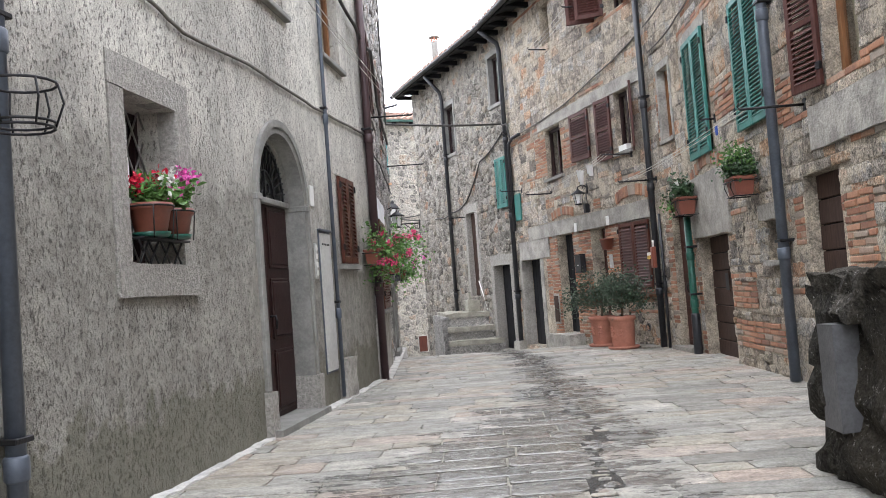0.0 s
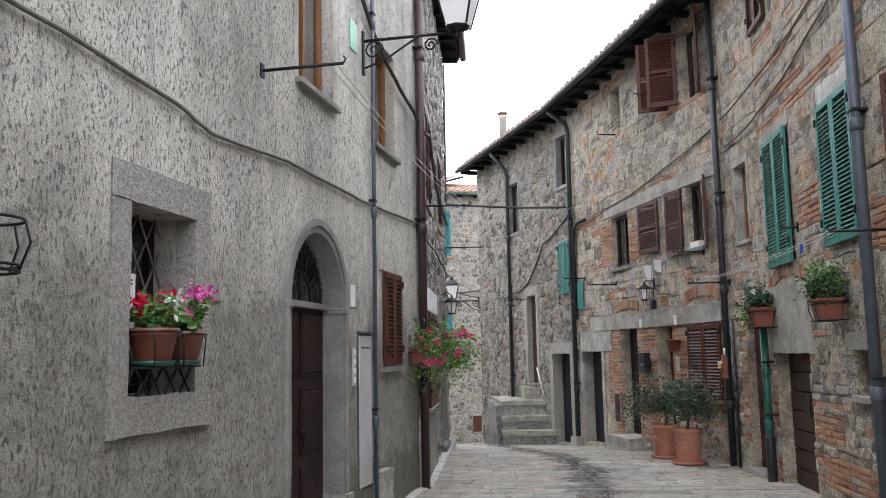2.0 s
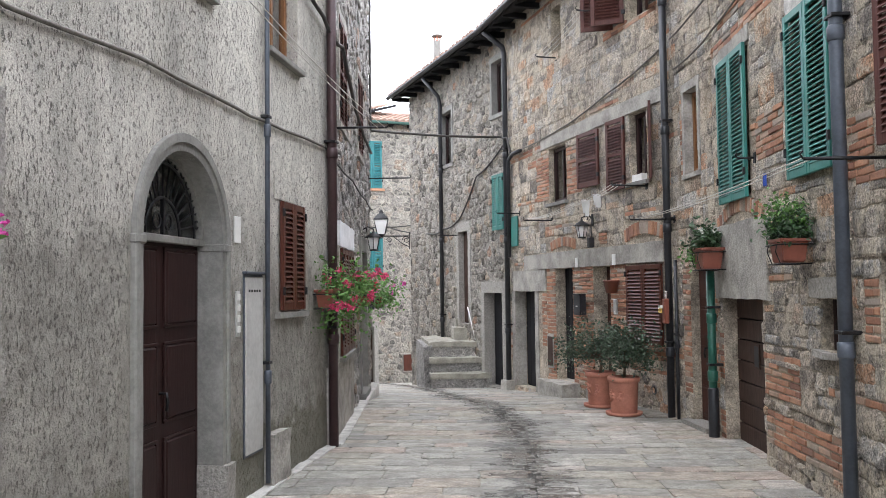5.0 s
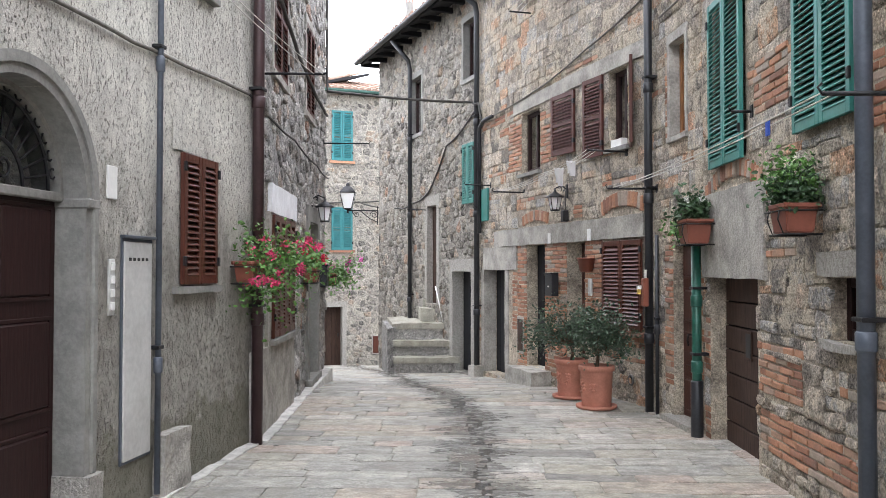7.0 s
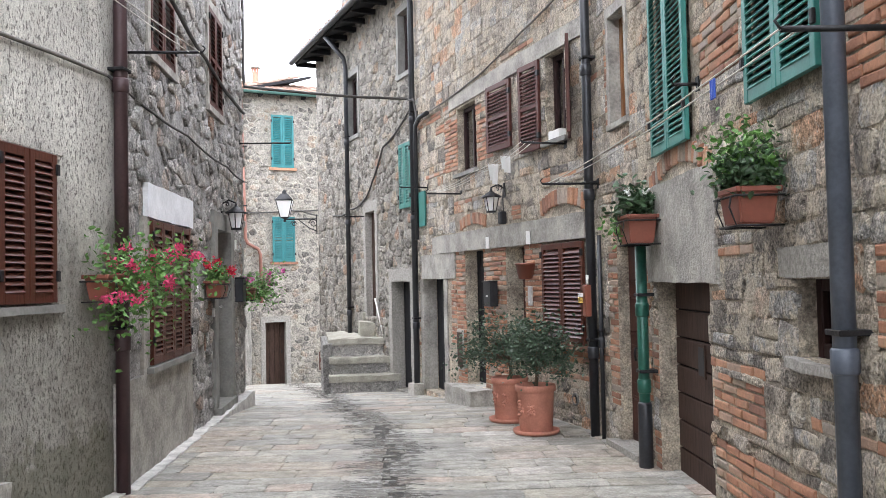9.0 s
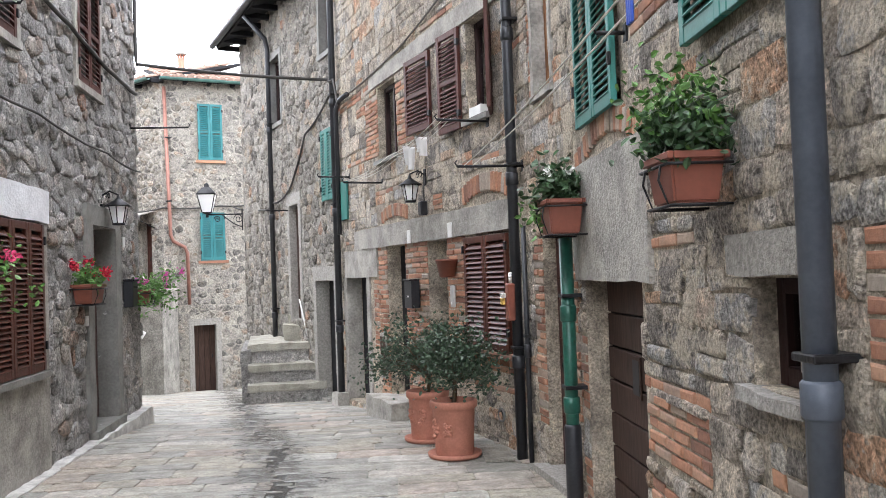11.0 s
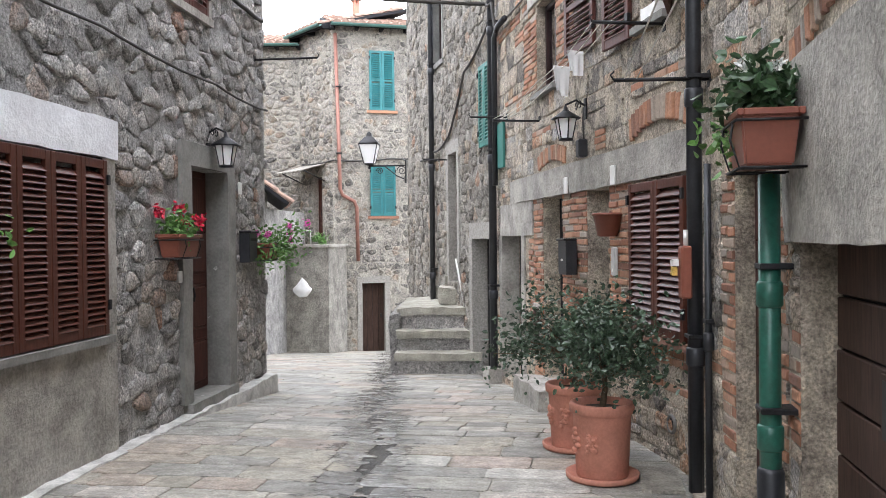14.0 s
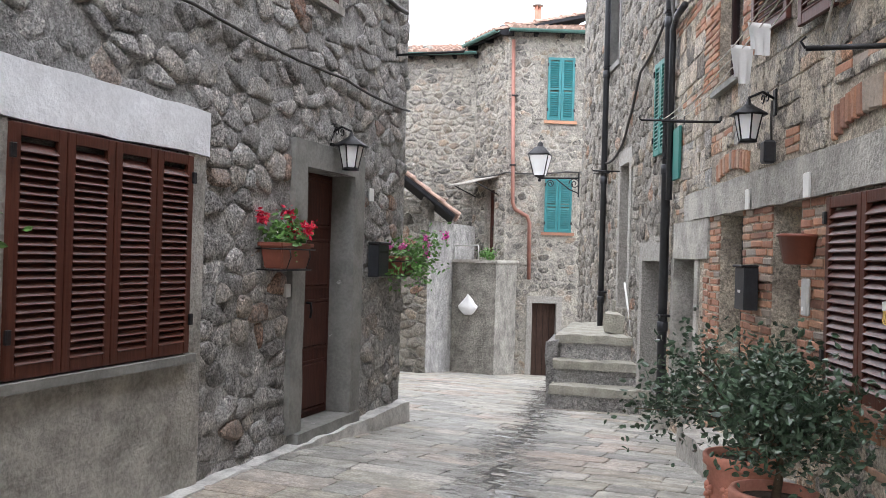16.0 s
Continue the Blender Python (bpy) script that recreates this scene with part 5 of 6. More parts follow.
part("stand_rail", box(-.3, .3, .0, .1, .135, .147, .003), M_IRON, stand)
plant(A.at(7.36, 1.65, .05), "red geranium with yellow-green leaves", random.Random(31), (.13, .12, .16), 260, .055, M_LEAF_L, ((M_RED, 3, .055), (M_ENAMEL, 1, .05)), stems=7)
plant(A.at(7.67, 1.64, .05), "pink geranium with yellow-green leaves", random.Random(32), (.13, .12, .16), 240, .055, M_LEAF_L, ((M_PINK, 4, .045),), stems=7)
ring = thing("wire_pot_holder", "empty black wire basket clipped to a drainpipe", "pot holder", A.at(5.86, 1.84, .28))
for r, z in ((.14, .16), (.13, 0), (.125, -.02)):
    tube("hoop", [(r * math.cos(k * .45), r * math.sin(k * .45), z) for k in range(14)], .006, M_IRON, ring, 5, closed=True)
for k in range(6):
    tube("basket_wire", [(.14 * math.cos(k), .14 * math.sin(k), .16), (.16 * math.cos(k), .16 * math.sin(k), .08), (.125 * math.cos(k), .125 * math.sin(k), -.02)], .005, M_IRON, ring, 5)
tube("holder_arm", [(0, -.14, .16), (0, -.27, .16)], .006, M_IRON, ring, 5)

# ---- right: near part ----
rb = random.Random(40)
brick_pieces = {w: [] for w in (R1, R2, R3, R4)}


def patch(w, u0, u1, z0, z1):
    w.free(u0, u1, z0, z1)
    bricks(w, rb, u0, u1, z0, z1, pieces=brick_pieces[w])


R1.hole(10.46, 11.3, 2.44, 3.72)
shutters(R1, 10.44, 11.3, 2.42, 3.74, M_SHUT_GREEN, "closed sea-green louvred shutters on a stone wall", 2, .03, "green louvred shutters", False, .04)
R1.hole(12.4, 13.2, 2.44, 3.84)
shutters(R1, 12.36, 13.24, 2.41, 3.86, M_SHUT_GREEN, "closed sea-green louvred shutters above a brick arch", 2, .03, "green louvred shutters", False, .04)
tagged(part("plaster_patch", rough_box(*R1.span(10.38, 11.36), -.05, .016, 3.74, 3.95, .07, .03, 3), M_LIME, None, m=R1.m), "flaking white plaster above green shutters", "patch")
tagged(part("plaster_patch", rough_box(*R1.span(12.32, 13.28), -.05, .016, 3.87, 4.02, .12, .01, 5), M_CEMENT, None, m=R1.m), "pale plaster above green shutters", "patch")
R1.free(10.38, 11.36, 2.38, 3.95)
R1.free(12.32, 13.28, 2.38, 4.02)
drainpipe(R1, 10.22, .02, 6.5, .047, M_PIPE_GREY, "thick blue-grey drainpipe on the stone wall", .09, (1.25, 3.4, 5.2))
plank_door(R1, 12.16, 13.4, -.02, 1.46, M_WOOD_OLD, "low cellar door of weathered cross boards", -.15, True, 7, "door_3")
R1.free(12.0, 13.6, 1.44, 2.28)
tagged(part("cement_patch", rough_box(*R1.span(11.95, 13.58), -.06, .03, 1.46, 2.2, .14, .012, 5), M_CEMENT, None, m=R1.m), "smooth weathered cement patch over a cellar door", "patch")
hatch = thing("door_hatch", "small dark vent hole in the cellar door", "hatch", R1.at(12.75, .8, -.122))
# a black plate paints the shade of the open hole
part("hatch_hole", box(-.06, .06, 0, .005, 0, .2), M_INK_SHADE, hatch)
part("hatch_frame", box(-.08, .08, -.006, .003, -.02, .22, .002), M_WOOD_OLD, hatch)
R1.free(11.95, 13.58, 2.2, 2.44)
brick_arch(R1, rb, 12.05, 13.45, 2.14, .16, .14, brick_pieces[R1])
patch(R1, 13.4, 13.57, .0, .3)
patch(R1, 13.4, 13.57, .62, 1.12)
patch(R1, 11.3, 12.12, .62, .9)
patch(R1, 10.5, 12.1, .2, .5)
patch(R1, 8.6, 9.1, .9, 1.55)
patch(R1, 9.9, 10.12, 1.2, 1.62)
patch(R1, 9.9, 10.3, 2.3, 2.75)
patch(R1, 11.5, 12.2, 2.7, 3.1)
patch(R1, 7.6, 8.9, 1.9, 2.1)
window(R1, 10.47, 10.86, 1.1, 1.48, M_WOOD_DARK, "small dark barred cellar window in a stone wall", -.12, False, 0, "window_2")
tagged(part("window_sill_stone", rough_box(*R1.span(10.4, 10.9), -.2, .06, 1.05, 1.1, .1, .012, 3), M_GRANITE, None, m=R1.m), "rough stone sill of a cellar window", "sill")
R1.free(10.3, 11.0, 1.48, 1.62)
tagged(part("stone_lintel", rough_box(*R1.span(10.36, 11.0), -.1, .03, 1.49, 1.64, .12, .012, 13), M_GRANITE, None, m=R1.m), "rough stone lintel of a cellar window", "lintel")
window(R1, 8.6, 9.2, 2.45, 3.5, M_WOOD_TAN, "upper window with a cream curtain", -.15, True, 0, "window_3")
open_shutter(R1, 9.2, 2.42, 3.5, .4, 12, M_SHUT_MAROON, "open maroon shutter against the stone wall", "maroon louvred shutters")
tagged(part("cement_lintel", rough_box(*R1.span(8.2, 9.55), -.06, .04, 1.95, 2.3, .14, .012, 9), M_CEMENT, None, m=R1.m), "broad cement lintel band over a doorway", "lintel")
R1.free(8.2, 9.55, 1.95, 2.3)
plank_door(R1, 9.15, 9.86, .5, 1.78, M_WOOD_OLD, "old board door above a raised sill", -.12, True, 6, "door_4")
line_rod(R1.at(9.67, 2.36), .54, "iron washing-line rod on a stone wall")
line_rod(R1.at(12.25, 2.75), .16, "short iron hook beside green shutters")
for k in (0, .07):
    cable("washing_line", [R1.world(9.67, 2.37, .46 + k), R2.world(1.28, 2.41, .42 + k)], .004, M_ROPE, "white washing line along the stone wall", .04)
tube_peg = thing("clothes_peg", "blue plastic clothes pegs on a line", "clothes peg", R1.at(10.5, 2.34, .5))
for i in range(3):
    part("peg", box(-.02 + i * .02, -.008 + i * .02, -.006, .006, -.05, .04, .003), M_BLUE, tube_peg)
planter(R1.at(10.99, 1.755, .075), .28, .2, .165, "large red-brown planter in an iron bracket")
plant(R1.at(10.99, 1.88, .18), "leafy dark green rose bush in a wall planter", random.Random(8), (.17, .13, .26), 900, .045, M_LEAF, ((M_RED, 2, .025),), stems=14)
plant(R1.at(11.0, 1.92, .19), "fresh light green shoots above a planter", random.Random(18), (.25, .17, .3), 420, .04, M_LEAF_L, (), stems=9)
planter(R1.at(13.33, 1.76, .05), .34, .22, .2, "red-brown planter in an iron bracket above a green pipe")
plant(R1.at(13.36, 1.92, .16), "dark leafy plant with small white flowers", random.Random(9), (.2, .16, .28), 520, .06, M_LEAF, ((M_ENAMEL, 5, .03),), stems=10)
plant(R1.at(13.5, 1.85, .2), "yellow-green shoots trailing from a planter", random.Random(19), (.16, .14, .2), 160, .055, M_LEAF_L, (), .3, stems=6)
# right: bend
drainpipe(R1, 13.5, -.05, 1.745, .045, M_PIPE_GREEN, "dark green downpipe beside a low door", .1, (.75, 1.35))
tagged(lathe("pipe_sleeve", [(.052, 0), (.056, .01), (.056, .5), (.048, .52)], M_PIPE_BLACK, None, 14, m=R1.at(13.5, .0, .1)), "black sleeve at the foot of a green pipe", "pipe sleeve")
panel_door(R2, .27, .8, .05, 1.83, M_WOOD_RED, "narrow brown panelled door between brick jambs", -.1, 1, 4, "door_5")
patch(R2, .8, 1.05, .35, 1.8)
patch(R2, 0, .27, .5, 1.6)
window(R2, .42, .85, 2.88, 3.85, M_WOOD_TAN, "narrow upper window with a brown frame", -.12, False, 0, "window_4")
patch(R2, .85, 1.02, 2.9, 3.8)
frame_stones(R2, .42, .85, 2.88, 3.85, .06, .1, .05, .02, M_CEMENT, "stone_surround", "cement surround of a narrow window", .18)
drainpipe(R2, 1.31, .0, 6.4, .045, M_PIPE_BLACK, "black drainpipe on the stone wall", .09, (.9, 2.4, 3.6, 5.2))
drainpipe(R2, 1.17, .0, 1.9, .02, M_PIPE_BLACK, "thin dark conduit beside the drainpipe", .05, (1.0,))
line_rod(R2.at(1.28, 2.4), .55, "iron washing-line rod on the drainpipe")
hose = thing("paper_holder", "brown case on a drainpipe with a crumpled yellow packet", "holder", R2.at(1.2, 1.3, .2))
part("holder_case", box(-.05, .05, -.06, .0, -.16, .14, .01), M_PLASTIC, hose)
for nm, mt, z0, z1, sd in (("packet", M_YELLOW, -.05, .03, 2), ("packet_top", M_ENAMEL, .028, .09, 6)):
    bm = rough_box(.0, .06, .005, .035, z0 * .6, z1 * .6, .015, .014, sd)
    part(nm, bm, mt, hose)
tube("packet_tube", [(-.02, -.03, .14), (-.02, -.03, .23)], .014, M_ENAMEL, hose, 8)
tagged(part("door_step", rough_box(*R2.span(.1, .9), -.2, .12, -.06, .06, .12, .012, 2), M_GRANITE, None, m=R2.m), "low stone step before a brown door", "step")
R2.free(.1, .9, -.2, .06)
# ---- right: middle ----
R3.hole(.16, 1.02, .86, 1.85)
shutters(R3, .12, 1.06, .83, 1.87, M_SHUT_BROWN, "closed brown louvred shutters behind potted shrubs", 2, .03, "brown louvred shutters", False, .045)
tagged(part("window_sill_stone", rough_box(*R3.span(.05, 1.12), -.1, .08, .78, .83, .12, .008, 3), M_BRICK, None, m=R3.m), "brick sill under brown shutters", "sill")
R3.free(.05, 1.12, .76, 1.9)
tagged(part("cement_lintel", rough_box(*R3.span(.1, 4.95), -.08, .035, 1.9, 2.16, .16, .01, 12), M_CEMENT, None, m=R3.m), "long cement lintel band over two doors and a window", "lintel")
R3.free(.1, 4.95, 1.88, 2.18)
panel_door(R3, 1.63, 2.18, .1, 1.89, M_WOOD_RED, "red-brown wooden door in a brick opening", -.22, 1, 3, "door_6")
plank_door(R3, 2.92, 3.6, .1, 1.9, M_WOOD_BLACK, "black-painted door in a brick opening", -.18, False, 5, "door_7")
for a in ((1.14, 1.63), (2.18, 2.92), (3.6, 3.98)):
    patch(R3, *a, .05 if a[0] > 2 else .7, 1.89)
for u in (1.42, 2.66):
    tagged(part("house_plate", box(-.05, .05, 0, .014, -.075, .075, .004), M_ENAMEL, None, m=R3.at(u, 1.97, .04)), "small white house number plate on cement", "plate", "house number plates")
mbx = thing("mailbox", "black metal mailbox on brickwork", "mailbox", R3.at(2.5, 1.17, .035))
part("mailbox_body", box(-.12, .12, 0, .1, 0, .3, .006), M_PIPE_BLACK, mbx)
part("mailbox_lid", box(-.125, .125, 0, .12, .3, .32, .006), M_IRON, mbx)
part("mail_label", box(-.03, .03, .1, .103, .12, .14), M_ENAMEL, mbx)
pot = thing("wall_pot", "half-round terracotta wall pot on brickwork", "wall pot", R3.at(1.42, 1.5, .03))
lathe("pot_body", [(.06, 0), (.08, .01), (.11, .16), (.12, .16), (.12, .18), (.1, .18)], M_PLASTIC, pot, 14, m=Matrix.Translation((0, .06, 0)))
itc = thing("intercom", "pale metal door intercom on brickwork", "intercom", R3.at(1.4, 1.2, .03))
part("intercom_body", box(-.045, .045, 0, .03, 0, .22, .01), M_PANEL, itc)
part("intercom_button", box(-.012, .012, .03, .036, .03, .055, .004), M_ENAMEL, itc)
wl2 = wall_lantern(R3.at(2.1, 2.55, .03), "old iron wall lantern with a pleated roof", .18, 1.0)
spot = thing("cable_box", "small black junction box below a lantern", "junction box", R3.at(2.08, 2.17, .04))
part("box_body", box(-.05, .05, 0, .08, 0, .15, .012), M_PIPE_BLACK, spot)
tube("box_cable", [(0, .02, .15), (.02, .02, .3), (.0, .02, .42)], .008, M_CABLE, spot, 6)
R3.free(2.62, 3.98, 2.2, 2.44)
brick_arch(R3, rb, 2.8, 3.75, 2.18, .07, .15, brick_pieces[R3])
R3.free(.1, 1.2, 2.2, 2.5)
brick_arch(R3, rb, .15, 1.15, 2.18, .1, .17, brick_pieces[R3])
patch(R3, 1.7, 1.98, 2.2, 2.38)
hole_ring = thing("wall_drain", "small clay drain mouth low in the stone wall", "drain", R3.at(.42, .27, .0))
tube("drain_rim", [(.055 * math.cos(k * .45), .02, .055 * math.sin(k * .45)) for k in range(14)], .012, M_PIETRA, hole_ring, 6, closed=True)
# black disc painted in place of the shade inside the drain
lathe("drain_mouth", [(.05, .0), (.05, .016), (.04, .018)], M_INK_SHADE, hole_ring, 14, m=Matrix.Rotation(radians(-90), 4, "X"))
gas = thing("meter_door", "small rusty meter door low on the wall", "meter door", R3.at(3.8, .3, .02))
part("meter_frame", box(-.13, .13, 0, .012, -.04, .52, .004), M_CEMENT, gas)
part("meter_leaf", box(-.1, .1, .01, .02, 0, .48, .004), M_WOOD_OLD, gas)
tagged(part("door_step", rough_box(*R3.span(2.7, 3.7), -.2, .3, -.2, .1, .14, .02, 2), M_CEMENT, None, m=R3.m), "pale rough step at a black door", "step")
tagged(part("door_step", rough_box(*R3.span(1.55, 2.25), -.2, .12, -.2, .1, .14, .015, 2), M_GRANITE, None, m=R3.m), "stone step at a red-brown door", "step")
plank_door(R3, 4.5, 5.5, -.2, 1.53, M_WOOD_BLACK, "dark weathered door in a plastered recess", -.22, False, 5, "door_8")
tagged(part("cement_patch", rough_box(*R3.span(3.98, 5.55), -.06, .025, 1.53, 1.9, .14, .01, 4), M_CEMENT, None, m=R3.m), "grey cement over a low dark door", "patch")
R3.free(3.98, 5.6, 1.5, 1.95)
R3.free(3.98, 4.5, .0, 1.5)
patch(R3, 3.98, 4.2, .6, 1.5)
frame_stones(R3, 4.5, 5.5, -.2, 1.53, .14, .0, 0, .02, M_CEMENT, "stone_surround", "cement jambs of a dark door", .2)
for a in ((3.08, 3.8, 2.98, 3.9), (.5, .96, 2.98, 3.92)):
    window(R3, *a, M_WOOD_DARK, "dark window in a cement surround", -.12, False, 1, "window_5")
    tagged(part("window_sill_stone", rough_box(*R3.span(a[0] - .06, a[1] + .06), -.2, .06, a[2] - .05, a[2], .12, .006, 3), M_PIETRA, None, m=R3.m), "stone sill of an upper window", "sill")
tagged(part("cement_lintel", rough_box(*R3.span(.0, 4.1), -.08, .025, 3.93, 4.12, .16, .008, 4), M_CEMENT, None, m=R3.m), "long cement band over the upper windows", "lintel")
R3.free(0, 4.1, 3.92, 4.13)
open_shutter(R3, 1.86, 3.08, 3.9, .62, 5, M_SHUT_MAROON, "maroon louvred shutter folded back on the wall", "maroon louvred shutters")
open_shutter(R3, 1.06, 2.93, 3.92, .46, 5, M_SHUT_MAROON, "maroon louvred shutter folded back on the wall", "maroon louvred shutters")
open_shutter(R3, .44, 2.94, 3.92, .42, 152, M_SHUT_MAROON, "maroon louvred shutter standing open", "maroon louvred shutters")
patch(R3, 3.8, 4.35, 3.05, 3.85)
patch(R3, 2.5, 3.06, 3.05, 3.6)
cloth_line = [R3.world(3.7, 2.72, .42), R3.world(2.0, 2.78, .42), R3.world(.55, 2.92, .42)]
line_rod(R3.at(3.7, 2.7), .5, "iron washing-line rod under a window")
line_rod(R3.at(.52, 2.9), .5, "iron washing-line rod under a window")
for k in (-.06, 0, .06):
    cable("washing_line", [p + Vector((k, k * .3, 0)) for p in cloth_line], .004, M_ROPE, "white washing line under a window", .04)


def hung_cloth(p, w, h, seed):
    rng = random.Random(seed)
    v, f = [], []
    nx, nz = 8, 12
    for s, drop in ((.012, h), (-.012, h * .8)):
        b = len(v)
        for k in range(nz + 1):
            for i in range(nx + 1):
                x, z = w * (i / nx - .5) * (1 - .25 * k / nz), -drop * k / nz
                v.append((s + x * .8 + .015 * math.sin(i * 1.4 + seed) * k / nz, x * .6, z + (.01 if k == 0 else 0)))
        for k in range(nz):
            for i in range(nx):
                a = b + k * (nx + 1) + i
                f.append((a, a + 1, a + nx + 2, a + nx + 1))
    n = (nx + 1) * (nz + 1)
    f += [(i, i + n, i + n + 1, i + 1) for i in range(nx)]
    ob = raw("hung_cloth", v, f, M_WHITE, None, smooth=True, m=Matrix.Translation(p))
    return tagged(ob, "small white cloth drying on a line", "cloth", "cloths on the line")


hung_cloth(R3.world(1.5, 2.8, .42), .13, .22, 1)
hung_cloth(R3.world(1.15, 2.84, .42), .12, .17, 2)
tagged(part("white_tray", rough_box(-.12, .12, 0, .14, 0, .09, .06, .01, 3), M_ENAMEL, None, m=R3.at(.72, 2.985, -.1)), "white plastic tray on a window sill", "tray")
for a in ((3.2, 3.6, 5.45, 6.2), (.42, 1.0, 5.2, 6.3)):
    window(R3, *a, M_WOOD_DARK, "dark upper window under the eaves", -.2, False, 0, "window_6")
open_shutter(R3, 1.02, 5.2, 6.3, .45, 55, M_SHUT_MAROON, "red-brown shutter standing open under the eaves", "maroon louvred shutters")
open_shutter(R3, 1.35, 5.2, 6.3, .45, 60, M_SHUT_MAROON, "red-brown shutter standing open under the eaves", "maroon louvred shutters")
open_shutter(R3, .42, 5.2, 6.35, .5, 150, M_SHUT_MAROON, "maroon shutter folded back under the eaves", "maroon louvred shutters")
R1.hole(12.9, 13.5, 5.3, 6.4)
shutters(R1, 12.86, 13.54, 5.28, 6.42, M_SHUT_MAROON, "closed maroon shutters under the eaves", 2, .03, "maroon louvred shutters")
line_rod(R3.at(3.4, 5.35), .35, "iron washing-line rod under the eaves")
line_rod(R3.at(1.5, 5.5), .5, "iron washing-line rod under the eaves")
for k in (0, .08, .16):
    cable("washing_line", [R3.world(3.4, 5.36, .2 + k), R3.world(1.5, 5.5, .3 + k)], .004, M_ROPE, "white washing line under the eaves", .03)
drainpipe(R3, 5.68, -.3, 6.0, .05, M_PIPE_BLACK, "black drainpipe at the wall's bend", .09, (.9, 2.6, 4.2), head=[(0, .12, 6.15), (0, .5, 6.42)])
tagged(part("pipe_block", rough_box(-.14, .14, 0, .2, -.4, -.12, .1, .02, 1), M_CEMENT, None, m=R3.at(5.68, 0)), "cement block at a drainpipe's foot", "block")
green = thing("meter_cover", "green metal cover on the wall beside a pipe", "cover", R3.at(5.4, 2.36, .02))
part("cover_plate", box(-.16, .16, 0, .03, 0, .55, .006), M_SHUT_GREEN, green)
tube("conduit", [(.2, .05, -.2), (.2, .05, 1.5), (.15, .06, 1.62), (-.1, .07, 1.7), (-.5, .07, 1.7)], .035, M_PIPE_BLACK, green, 8)
line_rod(R3.at(5.2, 2.95), .45, "iron washing-line rod beside a pipe")

# ---- right: far part with steps ----
plank_door(R4, .25, 1.15, -.35, 1.5, M_WOOD_BLACK, "dark blue-black board door beside a drainpipe", -.22, False, 5, "door_9")
frame_stones(R4, .25, 1.15, -.35, 1.5, .14, .22, 0, .02, M_GRANITE, "stone_surround", "grey stone surround of a dark door", .2)
R4.hole(.08, .55, 2.74, 3.78)
shutters(R4, .04, .58, 2.72, 3.8, M_SHUT_GREEN, "closed green shutters on the rough stone wall", 2, .03, "green louvred shutters", False, .045)
R4.free(0, .62, 2.68, 3.86)
for a in ((.1, .62, 5.0, 6.05), (2.9, 3.6, 4.4, 5.6)):
    window(R4, *a, M_WOOD_DARK, "unlit upper window in a pale stone surround", -.14, False, 1, "window_7")
    frame_stones(R4, *a, .08, .12, .08, .02, M_PIETRA, "stone_surround", "pale stone window surround", .18)
plank_door(R4, 2.0, 2.55, .85, 2.82, M_WOOD_OLD, "weathered narrow door above the outside steps", -.12, False, 4, "door_10")
frame_stones(R4, 2.0, 2.55, .85, 2.82, .13, .2, 0, .02, M_GRANITE, "stone_surround", "rough stone surround of a raised door", .2)
drainpipe(R4, 3.45, .45, 5.8, .045, M_PIPE_BLACK, "dark green-black drainpipe above the steps", .08, (1.0, 2.8, 4.4), head=[(0, .12, 6.0), (0, .5, 6.4)])
line_rod(R4.at(2.6, 2.75), .4, "iron washing-line rod by a raised door")
steps = thing("outside_steps", "worn stone steps with a landing against the house wall", "steps", Matrix.Translation((-1.0, 18.0, 0)) @ Matrix.Rotation(radians(8), 4, "Z"))
for i, (y, z) in enumerate(((-.42, -.1), (-.16, .19), (.12, .5))):
    part("step_slab", rough_box(-.57, .66, y, y + (.42 if i < 2 else 2.4), z - .11, z, .13, .02, i), M_STEP, steps)
    part("riser", rough_box(-.54, .66, y + .04, y + (.5 if i < 2 else 2.35), -.9, z - .1, .14, .03, i + 4), M_STONE_B, steps)
part("side_wall", rough_box(-.68, -.52, .0, 2.5, -.95, .42, .16, .035, 9), M_STONE_B, steps)
part("upper_step", rough_box(.02, .6, .62, 1.3, .5, .76, .12, .025, 11), M_STEP, steps)
part("upper_step", rough_box(.1, .6, 1.1, 1.7, .74, .92, .12, .02, 12), M_STEP, steps)
stick = tagged(tube("leaning_stick", [(-.62, 18.25, .52), (-.78, 18.5, 1.2)], .014, M_ENAMEL, None, 6), "pale stick leaning on the wall by the steps", "stick")
cable("wall_cable", [R4.world(.0, 4.35, .04), R4.world(1.4, 3.9, .04), R4.world(2.4, 3.1, .04), R4.world(3.4, 2.95, .06), R4.world(4.3, 2.9, .05), D.world(1.7, 3.5, .1)], .018, M_CABLE, "drooping dark cable on the stone wall", .06, .004)
cable("wall_cable", [R3.world(.0, 4.6, .03), R3.world(1.5, 4.35, .03), R3.world(3.2, 4.15, .03), R3.world(5.6, 4.1, .05)], .012, M_CABLE_L, "grey cable along the stone wall", .03, .004)
cable("wall_cable", [R1.world(9.4, 4.9, .03), R1.world(11.5, 4.5, .03), R1.world(13.4, 4.3, .03), R2.world(1.1, 4.2, .04)], .012, M_CABLE_L, "grey cable along the stone wall", .04, .004)
cable("wall_cable", [R1.world(9.4, 5.1, .03), R1.world(12.0, 4.75, .03), R2.world(1.2, 4.6, .04)], .012, M_CABLE_L, "grey cable along the stone wall", .04, .004)
